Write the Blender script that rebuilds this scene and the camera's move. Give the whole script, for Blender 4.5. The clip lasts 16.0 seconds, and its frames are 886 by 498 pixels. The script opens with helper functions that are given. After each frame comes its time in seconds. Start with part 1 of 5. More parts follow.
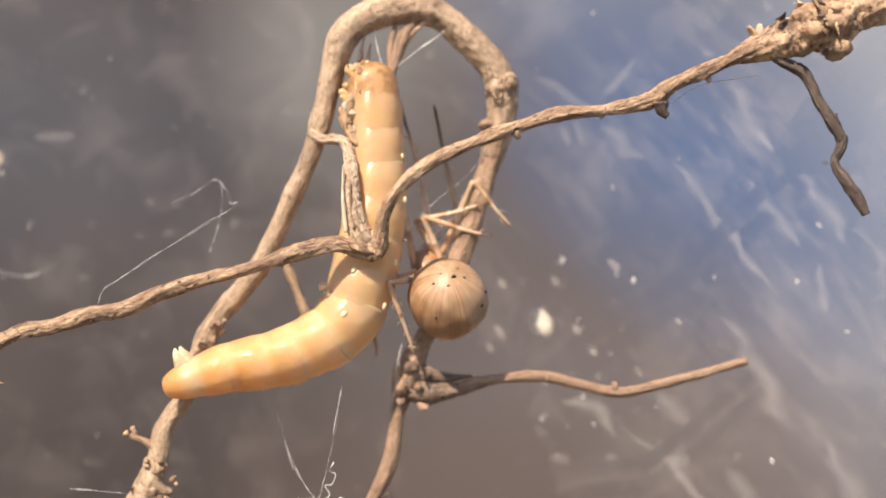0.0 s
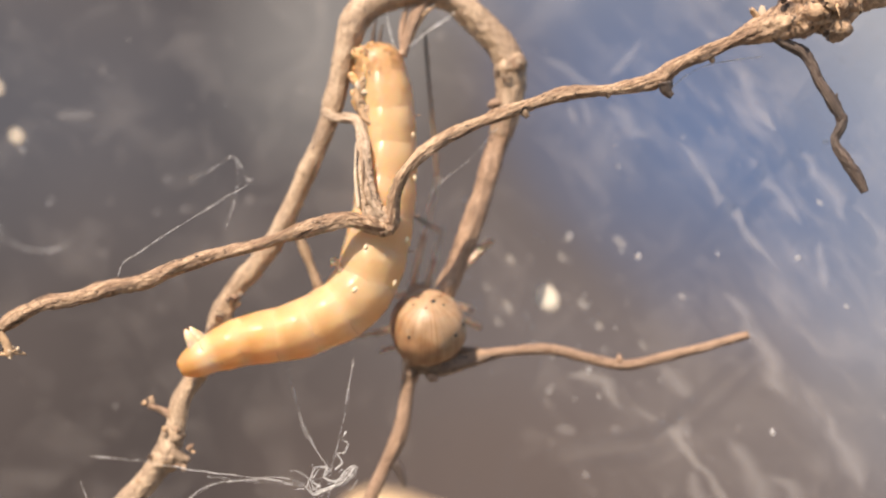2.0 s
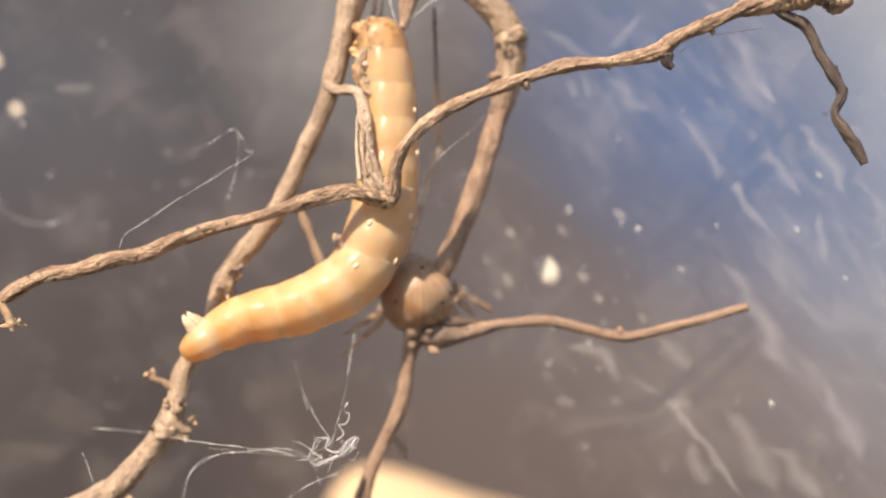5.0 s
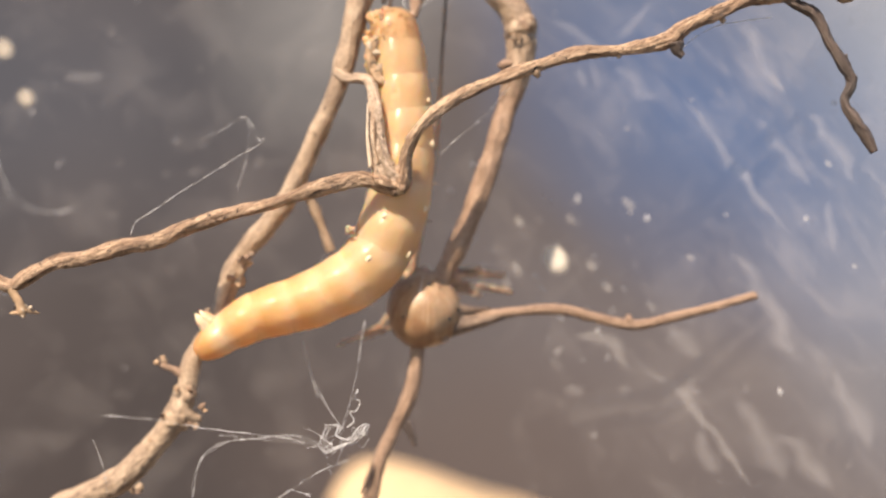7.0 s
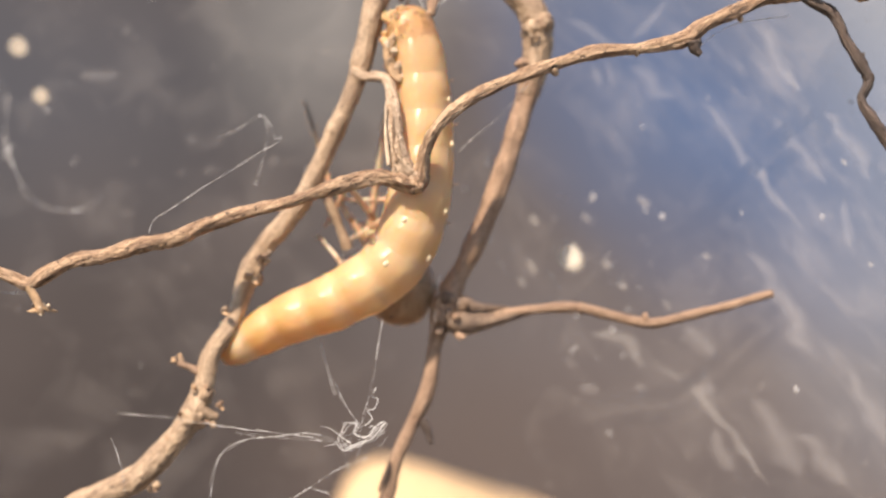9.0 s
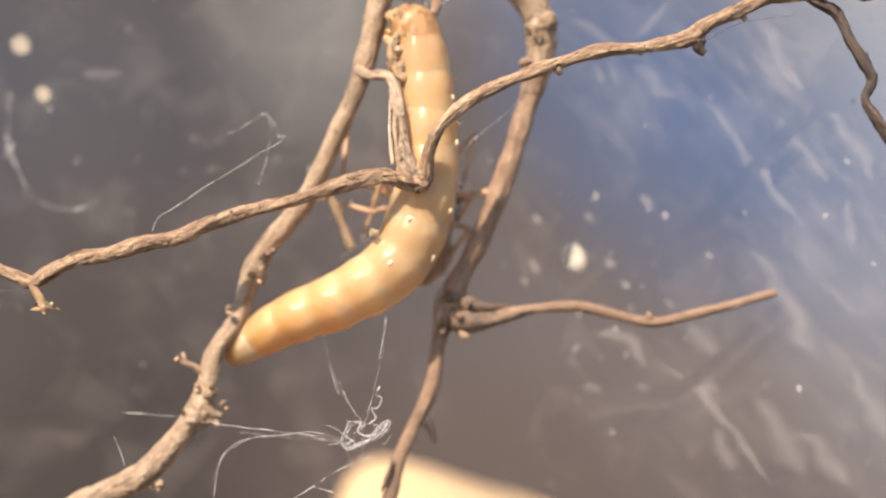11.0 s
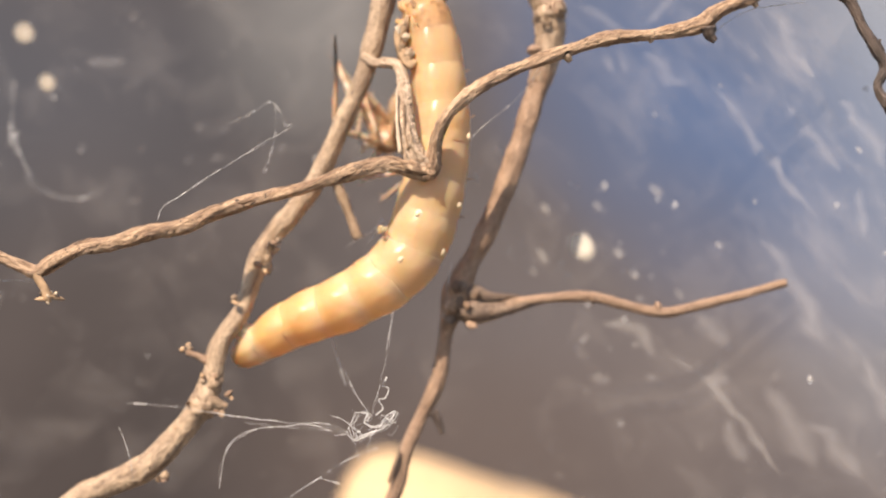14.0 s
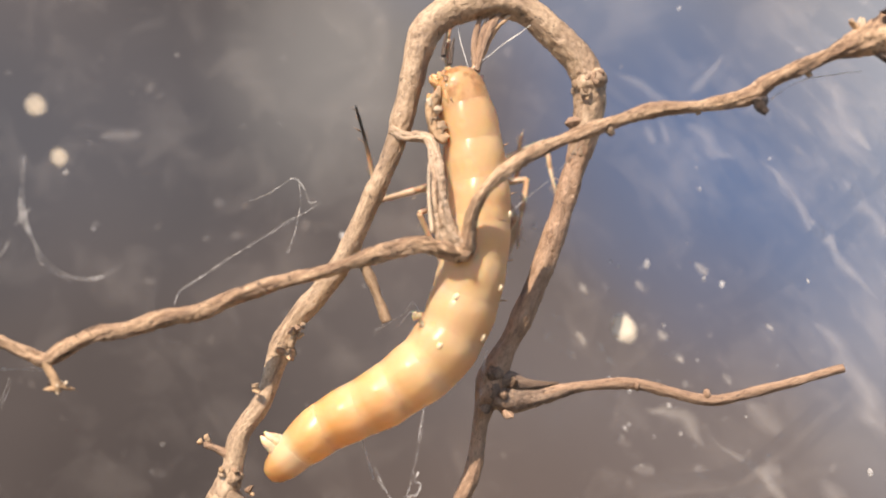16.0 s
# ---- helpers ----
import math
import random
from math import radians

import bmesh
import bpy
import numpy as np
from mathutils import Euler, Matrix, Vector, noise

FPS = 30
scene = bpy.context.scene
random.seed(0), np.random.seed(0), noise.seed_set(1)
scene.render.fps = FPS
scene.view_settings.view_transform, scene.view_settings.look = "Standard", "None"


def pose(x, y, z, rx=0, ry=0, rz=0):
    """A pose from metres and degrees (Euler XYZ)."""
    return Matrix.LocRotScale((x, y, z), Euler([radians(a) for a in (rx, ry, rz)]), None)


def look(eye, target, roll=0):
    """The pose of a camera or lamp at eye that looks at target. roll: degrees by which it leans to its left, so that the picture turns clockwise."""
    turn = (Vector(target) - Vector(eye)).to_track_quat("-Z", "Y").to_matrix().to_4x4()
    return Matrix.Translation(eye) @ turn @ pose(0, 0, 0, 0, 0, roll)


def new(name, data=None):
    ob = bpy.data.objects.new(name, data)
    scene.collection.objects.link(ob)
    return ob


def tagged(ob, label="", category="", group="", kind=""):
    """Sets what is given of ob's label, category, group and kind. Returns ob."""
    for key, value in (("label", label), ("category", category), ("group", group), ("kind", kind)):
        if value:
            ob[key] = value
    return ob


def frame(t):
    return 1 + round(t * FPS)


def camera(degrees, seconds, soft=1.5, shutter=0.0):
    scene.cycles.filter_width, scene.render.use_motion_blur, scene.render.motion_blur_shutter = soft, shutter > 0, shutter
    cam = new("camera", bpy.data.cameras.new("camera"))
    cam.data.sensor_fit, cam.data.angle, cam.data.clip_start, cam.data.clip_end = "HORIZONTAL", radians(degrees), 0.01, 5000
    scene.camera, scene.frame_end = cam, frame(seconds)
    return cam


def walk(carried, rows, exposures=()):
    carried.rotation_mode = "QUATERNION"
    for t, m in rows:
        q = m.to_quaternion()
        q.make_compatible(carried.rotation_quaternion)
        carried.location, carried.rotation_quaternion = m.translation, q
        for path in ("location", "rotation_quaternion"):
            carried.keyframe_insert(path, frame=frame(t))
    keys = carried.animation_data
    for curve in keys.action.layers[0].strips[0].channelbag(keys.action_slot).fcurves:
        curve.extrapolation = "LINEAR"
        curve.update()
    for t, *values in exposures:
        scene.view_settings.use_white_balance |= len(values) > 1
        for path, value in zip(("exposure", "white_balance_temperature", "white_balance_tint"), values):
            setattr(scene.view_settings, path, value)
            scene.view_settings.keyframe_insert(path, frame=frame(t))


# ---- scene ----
# Units below are millimetres unless MM is applied; the twigs stand in a clear round tub.
MM = 0.001
cam = camera(35.0, 16.0, 1.9)
PATH = [
    (0, (0.00149, -0.08441, 0.09207), (0.00026, 0.00553, 0.09508), -0.09),
    (0.5, (0.00153, -0.08540, 0.09198), (-0.00014, 0.00454, 0.09476), -0.02),
    (1, (0.00083, -0.08619, 0.09167), (-0.00035, 0.00377, 0.09428), -0.03),
    (1.5, (0.00110, -0.08658, 0.09167), (-0.00039, 0.00338, 0.09384), 0.00),
    (2, (0.00149, -0.08682, 0.09146), (-0.00033, 0.00314, 0.09346), 0.08),
    (2.5, (0.00096, -0.08686, 0.09134), (-0.00033, 0.00312, 0.09310), 0.05),
    (3, (0.00099, -0.08682, 0.09131), (-0.00034, 0.00315, 0.09277), 0.03),
    (3.5, (0.00085, -0.08688, 0.09115), (-0.00035, 0.00310, 0.09241), 0.07),
    (4, (0.00095, -0.08693, 0.09113), (-0.00034, 0.00305, 0.09207), 0.03),
    (6.5, (0.00049, -0.08718, 0.09007), (-0.00074, 0.00281, 0.09096), 0.09),
    (7, (0.00007, -0.08722, 0.08998), (-0.00102, 0.00277, 0.09089), 0.12),
    (7.5, (-0.00028, -0.08726, 0.08980), (-0.00131, 0.00273, 0.09084), 0.12),
    (8, (-0.00066, -0.08725, 0.09007), (-0.00160, 0.00274, 0.09083), 0.15),
    (8.5, (-0.00132, -0.08731, 0.08978), (-0.00191, 0.00268, 0.09078), 0.14),
    (9, (-0.00152, -0.08732, 0.08977), (-0.00213, 0.00267, 0.09077), 0.12),
    (11.5, (-0.00228, -0.08731, 0.08957), (-0.00240, 0.00268, 0.09068), 0.17),
    (12, (-0.00229, -0.08733, 0.08951), (-0.00243, 0.00266, 0.09058), 0.17),
    (12.5, (-0.00237, -0.08735, 0.08924), (-0.00246, 0.00264, 0.09037), 0.17),
    (13, (-0.00226, -0.08738, 0.08939), (-0.00249, 0.00261, 0.09016), 0.19),
    (13.5, (-0.00248, -0.08708, 0.08929), (-0.00260, 0.00292, 0.09000), 0.17),
    (14, (-0.00246, -0.08644, 0.08934), (-0.00285, 0.00356, 0.09002), 0.19),
    (14.5, (-0.00258, -0.08552, 0.09064), (-0.00324, 0.00444, 0.09332), 0.21),
    (15, (-0.00310, -0.08421, 0.09075), (-0.00378, 0.00571, 0.09464), 0.17),
    (15.5, (-0.00298, -0.08272, 0.09100), (-0.00438, 0.00719, 0.09497), 0.12),
    (16, (-0.00373, -0.08118, 0.09109), (-0.00500, 0.00871, 0.09536), 0.05),
]
walk(cam, [(t, look(eye, target, roll)) for t, eye, target, roll in PATH])
cam.data.dof.use_dof = True
cam.data.dof.focus_distance = 0.0847
cam.data.dof.aperture_fstop = 16.0

# ---- light ----
SUN_FROM = Vector((-0.30, -0.57, 0.765)).normalized()
world = bpy.data.worlds.new("sky")
scene.world = world
world.use_nodes = True
wn = world.node_tree
sky = wn.nodes.new("ShaderNodeTexSky")
sky.sky_type, sky.sun_disc = "NISHITA", False
sky.sun_elevation = math.asin(SUN_FROM.z)
sky.sun_rotation = math.atan2(SUN_FROM.x, SUN_FROM.y)
wn.links.new(sky.outputs[0], wn.nodes["Background"].inputs[0])
wn.nodes["Background"].inputs[1].default_value = 0.10
sun = new("sun", bpy.data.lights.new("sun", "SUN"))
sun.data.energy, sun.data.angle, sun.data.color = 5.0, radians(0.6), (1.0, 0.845, 0.675)
sun.matrix_world = look(SUN_FROM, (0, 0, 0))
scene.view_settings.exposure = 0.64


# ---- materials ----
def material(name):
    m = bpy.data.materials.new(name)
    m.use_nodes = True
    t = m.node_tree
    return m, t, t.nodes["Principled BSDF"]


def node(t, kind, **inputs):
    n = t.nodes.new("ShaderNode" + kind)
    for key, value in inputs.items():
        n.inputs[key.replace("_", " ")].default_value = value
    return n


def ramp(t, source, *stops):
    n = t.nodes.new("ShaderNodeValToRGB")
    while len(n.color_ramp.elements) < len(stops):
        n.color_ramp.elements.new(0.5)
    for e, (at, colour) in zip(n.color_ramp.elements, stops):
        e.position = at
        e.color = (*colour, 1) if len(colour) == 3 else colour
    t.links.new(source, n.inputs[0])
    return n.outputs[0]


def mixed(t, factor, a, b, blend="MIX"):
    n = t.nodes.new("ShaderNodeMix")
    n.data_type, n.blend_type = "RGBA", blend
    for value, socket in ((factor, n.inputs[0]), (a, n.inputs[6]), (b, n.inputs[7])):
        if isinstance(value, (float, int)):
            socket.default_value = value
        elif isinstance(value, tuple):
            socket.default_value = (*value, 1)
        else:
            t.links.new(value, socket)
    return n.outputs[2]


def noisy(t, coords, scale, detail=4.0, stretch=(1, 1, 1), rough=0.55, turn=(0, 0, 0), warp=0.0):
    m = t.nodes.new("ShaderNodeMapping")
    m.vector_type = "TEXTURE"
    m.inputs["Scale"].default_value = [1 / v for v in stretch]
    m.inputs["Rotation"].default_value = turn
    t.links.new(coords, m.inputs[0])
    n = node(t, "TexNoise", Scale=scale, Detail=detail, Roughness=rough, Distortion=warp)
    t.links.new(m.outputs[0], n.inputs["Vector"])
    return n.outputs[0]


def bumped(t, shader, height, strength, distance):
    b = node(t, "Bump", Strength=strength, Distance=distance)
    t.links.new(height, b.inputs["Height"])
    t.links.new(b.outputs[0], shader.inputs["Normal"])


def along(t):
    """Millimetres round and along a stem."""
    a = t.nodes.new("ShaderNodeAttribute")
    a.attribute_name = "grain"
    return a.outputs["Vector"]


def place(t):
    return t.nodes.new("ShaderNodeTexCoord").outputs["Object"]


def bark(name, light, mid, dark, spots, grain=2.2, grit=0.5, pits=0.6, relief=0.00034):
    """Dry bark: soft long grain, weathered patches, fine flecks and small dark pits."""
    m, t, s = material(name)
    g = along(t)
    streak = noisy(t, g, grain, 4, (1, 1, 0.24), 0.6, (0, 0, 0), 0.7)
    patch = noisy(t, g, 0.75, 4, (1, 1, 0.6), 0.6, (0, 0, 0), 0.5)
    fine = noisy(t, g, 6.5, 5, (1, 1, 0.45), 0.65, (0, 0, 0), 0.4)
    pit = noisy(t, g, 3.4, 2, (1, 1, 0.5), 0.5, (0, 0, 0), 1.2)
    base = ramp(t, streak, (0.30, dark), (0.43, mid), (0.60, light))
    base = mixed(t, ramp(t, patch, (0.42, (0, 0, 0)), (0.62, (0.6, 0.6, 0.6))), base, spots)
    base = mixed(t, grit, base, ramp(t, fine, (0.36, (0.45, 0.40, 0.36)), (0.56, (1.12, 1.1, 1.08))), "MULTIPLY")
    base = mixed(t, ramp(t, pit, (0.30, (pits,) * 3), (0.37, (0, 0, 0))), base, tuple(v * 0.5 for v in dark))
    t.links.new(base, s.inputs["Base Color"])
    s.inputs["Roughness"].default_value = 0.46
    s.inputs["Specular IOR Level"].default_value = 0.5
    bumped(t, s, mixed(t, 0.5, mixed(t, 0.4, streak, pit), fine), 0.9, relief)
    return m


BARK_FRONT = bark("tan_bark", (0.638, 0.443, 0.292), (0.369, 0.234, 0.145), (0.075, 0.041, 0.024), (0.247, 0.151, 0.095), 2.2, 0.72, 0.95, 0.00042)
BARK_ARCH = bark("grey_tan_bark", (0.546, 0.398, 0.270), (0.422, 0.295, 0.195), (0.170, 0.110, 0.070), (0.297, 0.204, 0.137), 1.6, 0.52, 0.7, 0.00028)
BARK_REAR = bark("brown_bark", (0.46, 0.305, 0.209), (0.37, 0.240, 0.158), (0.20, 0.122, 0.080), (0.29, 0.183, 0.123), 1.6, 0.55, 0.7, 0.0003)
BARK_GALL = bark("torn_gall_bark", (0.60, 0.413, 0.263), (0.42, 0.259, 0.155), (0.07, 0.036, 0.021), (0.20, 0.115, 0.070), 1.6, 0.6, 0.95, 0.0006)
BARK_STUB = bark("pale_split_bark", (0.66, 0.509, 0.376), (0.50, 0.355, 0.244), (0.15, 0.091, 0.058), (0.42, 0.288, 0.197), 2.6, 0.5, 0.9)
BARK_KNOT = bark("dark_knot_bark", (0.30, 0.210, 0.150), (0.20, 0.132, 0.094), (0.075, 0.048, 0.035), (0.16, 0.108, 0.078), 2.2, 0.5, 0.5)
BARK_DARK = bark("dark_grey_bark", (0.185, 0.135, 0.110), (0.115, 0.082, 0.065), (0.045, 0.032, 0.026), (0.085, 0.065, 0.056), 2.2, 0.5, 0.5)


def worm_skin():
    m, t, s = material("larva_skin")
    a = t.nodes.new("ShaderNodeAttribute")
    a.attribute_name = "body"
    sep = t.nodes.new("ShaderNodeSeparateXYZ")
    t.links.new(a.outputs["Vector"], sep.inputs[0])
    p = place(t)
    long = ramp(t, sep.outputs[0], (0.0, (0.630, 0.361, 0.169)), (0.05, (0.809, 0.522, 0.266)), (0.14, (0.882, 0.632, 0.356)),
                (0.36, (0.871, 0.632, 0.367)), (0.47, (0.825, 0.600, 0.345)), (0.55, (0.815, 0.594, 0.345)), (0.61, (0.903, 0.674, 0.398)), (0.72, (0.919, 0.640, 0.339)),
                (0.86, (0.919, 0.596, 0.266)), (0.895, (0.919, 0.606, 0.277)), (0.915, (0.913, 0.690, 0.424)), (0.95, (0.913, 0.690, 0.424)), (0.965, (0.871, 0.543, 0.232)), (1.0, (0.798, 0.449, 0.169)))
    pale_band = ramp(t, sep.outputs[1], (0.0, (1.04, 1.08, 1.16)), (0.14, (1.03, 1.05, 1.10)), (0.34, (1.0, 0.97, 0.90)), (0.74, (0.97, 0.88, 0.72)), (0.90, (1.03, 1.02, 1.0)), (1.0, (1.05, 1.10, 1.20)))
    lower = ramp(t, sep.outputs[0], (0.45, (0.35, 0.35, 0.35)), (0.70, (1, 1, 1)))
    blotch = noisy(t, p, 420, 3)
    col = mixed(t, lower, long, mixed(t, 1.0, long, pale_band, "MULTIPLY"))
    col = mixed(t, ramp(t, blotch, (0.4, (0, 0, 0)), (0.75, (0.30, 0.30, 0.30))), col, (0.90, 0.66, 0.40))
    face = mixed(t, 1.0, ramp(t, sep.outputs[0], (0.035, (1, 1, 1)), (0.10, (0, 0, 0))), ramp(t, noisy(t, p, 1300, 3), (0.44, (0, 0, 0)), (0.60, (0.75, 0.75, 0.75))), "MULTIPLY")
    col = mixed(t, face, col, (0.42, 0.20, 0.075))
    fleck = ramp(t, noisy(t, p, 1500, 1), (0.79, (0, 0, 0)), (0.82, (0.6, 0.6, 0.6)))
    col = mixed(t, fleck, col, (0.20, 0.09, 0.03))
    t.links.new(col, s.inputs["Base Color"])
    s.inputs["Roughness"].default_value = 0.5
    s.inputs["Specular IOR Level"].default_value = 0.3
    s.inputs["Subsurface Weight"].default_value = 0.85
    s.inputs["Subsurface Radius"].default_value = (1.0, 0.66, 0.34)
    s.inputs["Subsurface Scale"].default_value = 0.0004
    s.inputs["Coat Weight"].default_value = 1.0
    s.inputs["Coat Roughness"].default_value = 0.33
    bumped(t, s, mixed(t, 0.16, noisy(t, p, 420, 2), noisy(t, p, 2200, 3)), 0.45, 0.0005)
    wet = node(t, "Bump", Strength=1.0, Distance=0.0013)
    t.links.new(noisy(t, p, 330, 0.5), wet.inputs["Height"])
    t.links.new(wet.outputs[0], s.inputs["Coat Normal"])
    thin = node(t, "BsdfTranslucent")
    t.links.new(col, thin.inputs[0])
    out = t.nodes.new("ShaderNodeMixShader")
    out.inputs[0].default_value = 0.42
    t.links.new(s.outputs[0], out.inputs[1])
    t.links.new(thin.outputs[0], out.inputs[2])
    t.links.new(out.outputs[0], t.nodes["Material Output"].inputs[0])
    return m


SKIN = worm_skin()


def plain(name, colour, rough, grain=900, deep=0.35, relief=0.00006, **more):
    m, t, s = material(name)
    n = noisy(t, place(t), grain, 4)
    c = Vector(colour)
    t.links.new(ramp(t, n, (0.3, tuple(c * (1 - deep))), (0.7, tuple(c * (1 + deep * 0.5)))), s.inputs["Base Color"])
    s.inputs["Roughness"].default_value = rough
    for key, value in more.items():
        s.inputs[key.replace("_", " ")].default_value = value
    bumped(t, s, n, 0.5, relief)
    return m


LARVA_LEG = plain("larva_leg_horn", (0.62, 0.38, 0.18), 0.4, Subsurface_Weight=0.3, Subsurface_Scale=0.0004)
LARVA_PALE = plain("larva_pale_cuticle", (0.70, 0.52, 0.34), 0.35, 2500, 0.3, Subsurface_Weight=0.6, Subsurface_Scale=0.0008)
# Pale opaque colour of the beads that imitate highlights on the larva.
GLINT = plain("glint_bead", (0.88, 0.68, 0.44), 0.3, 900, 0.05, 0.00001)
SILK = plain("silk", (0.74, 0.71, 0.69), 0.35, 2000, 0.1)


def patchy(m, scale, lo, hi, least, most):
    """Lets a strand fade in and out along its length."""
    t = m.node_tree
    n = ramp(t, noisy(t, place(t), scale, 3), (lo, (least,) * 3), (hi, (most,) * 3))
    t.links.new(n, t.nodes["Principled BSDF"].inputs["Alpha"])
    return m


patchy(SILK, 1100, 0.36, 0.60, 0.12, 1.0)
SILK_FAINT = patchy(plain("old_silk", (0.70, 0.67, 0.66), 0.5, 600, 0.3), 500, 0.38, 0.66, 0.0, 0.85)
PEELED = plain("peeled_wood", (0.64, 0.50, 0.36), 0.6, 1200, 0.3)


def faded(m, scale, lo, hi, most):
    """A dried film: thickest in the middle, thinning to nothing at its rim, uneven inside."""
    t = m.node_tree
    sep = t.nodes.new("ShaderNodeSeparateXYZ")
    t.links.new(along(t), sep.inputs[0])
    a = node(t, "Math")
    a.operation = "ABSOLUTE"
    t.links.new(sep.outputs[0], a.inputs[0])
    rim = ramp(t, a.outputs[0], (0.0, (1, 1, 1)), (0.45, (0.55, 0.55, 0.55)), (1.0, (0, 0, 0)))
    ends = ramp(t, sep.outputs[1], (0.0, (0, 0, 0)), (0.14, (1, 1, 1)))
    n = ramp(t, noisy(t, place(t), scale, 4, (1, 1, 1), 0.6), (lo, (0.12,) * 3), (hi, (most,) * 3))
    cover = mixed(t, 1.0, mixed(t, 1.0, rim, ends, "MULTIPLY"), n, "MULTIPLY")
    t.links.new(cover, t.nodes["Principled BSDF"].inputs["Alpha"])
    return m


SMEAR = faded(plain("dried_smear", (0.74, 0.69, 0.66), 0.7, 800, 0.15, 0.00001), 520, 0.38, 0.76, 0.23)
SPECKLE = faded(plain("dried_speckle", (0.78, 0.72, 0.66), 0.7, 800, 0.15, 0.00001), 520, 0.34, 0.66, 0.44)
SMEAR_FAINT = faded(plain("faint_dried_smear", (0.74, 0.69, 0.68), 0.7, 800, 0.15, 0.00001), 300, 0.36, 0.78, 0.12)


def soft_spot(m, most):
    """A droplet's dry crust, thick in the middle and thin at the rim."""
    t = m.node_tree
    g = t.nodes.new("ShaderNodeVectorMath")
    g.operation = "MULTIPLY"
    g.inputs[1].default_value = (0, 1, 0)
    t.links.new(along(t), g.inputs[0])
    size = t.nodes.new("ShaderNodeVectorMath")
    size.operation = "LENGTH"
    t.links.new(g.outputs[0], size.inputs[0])
    thick = ramp(t, size.outputs["Value"], (0.0, (0, 0, 0)), (0.30, (0.25, 0.25, 0.25)), (0.56, (most,) * 3))
    uneven = ramp(t, noisy(t, place(t), 900, 3), (0.30, (0.6,) * 3), (0.60, (1, 1, 1)))
    t.links.new(mixed(t, 1.0, thick, uneven, "MULTIPLY"), t.nodes["Principled BSDF"].inputs["Alpha"])
    return m


CHALK = soft_spot(plain("dried_droplet_chalk", (0.86, 0.77, 0.65), 0.7, 800, 0.12, 0.00001), 0.85)
CHALK_THIN = soft_spot(plain("thin_dried_chalk", (0.74, 0.63, 0.50), 0.7, 800, 0.15, 0.00001), 0.6)
DARK_HORN = plain("black_horn", (0.025, 0.020, 0.018), 0.4)
FUR = plain("pale_bristle", (0.62, 0.46, 0.31), 0.4)
HEAD_HORN = plain("brown_carapace", (0.36, 0.20, 0.10), 0.35, 1400, 0.4)
FLAKE = plain("dry_bud_scale", (0.52, 0.34, 0.20), 0.8, 1200, 0.45, 0.0001)
STONE = plain("tan_sandstone", (0.68, 0.47, 0.27), 0.85, 90, 0.18, 0.0006)
SOIL = plain("dry_paving", (0.09, 0.075, 0.065), 0.9, 30, 0.45, 0.002)


def leg_skin(name, tip, pale):
    """Pale translucent brown, darker towards the joints and at the tip."""
    m, t, s = material(name)
    g = t.nodes.new("ShaderNodeSeparateXYZ")
    t.links.new(along(t), g.inputs[0])
    c = ramp(t, g.outputs[2], (0.0, (0.55, 0.34, 0.19)), (0.30, (0.72, 0.50, 0.32)), (0.47, (0.42, 0.24, 0.13)), (0.50, pale),
             (0.60, tuple((a + b) / 2 for a, b in zip(pale, tip))), (0.68, tip), (0.88, tuple(v * 0.8 for v in tip)), (1.0, tip))
    t.links.new(c, s.inputs["Base Color"])
    s.inputs["Roughness"].default_value = 0.32
    s.inputs["Subsurface Weight"].default_value = 0.3
    s.inputs["Subsurface Scale"].default_value = 0.0003
    s.inputs["Transmission Weight"].default_value = 0.15
    return m


LEG = leg_skin("spider_leg", (0.66, 0.49, 0.34), (0.80, 0.62, 0.45))
LEG_BLACK = leg_skin("black_tipped_leg", (0.03, 0.024, 0.022), (0.20, 0.13, 0.085))


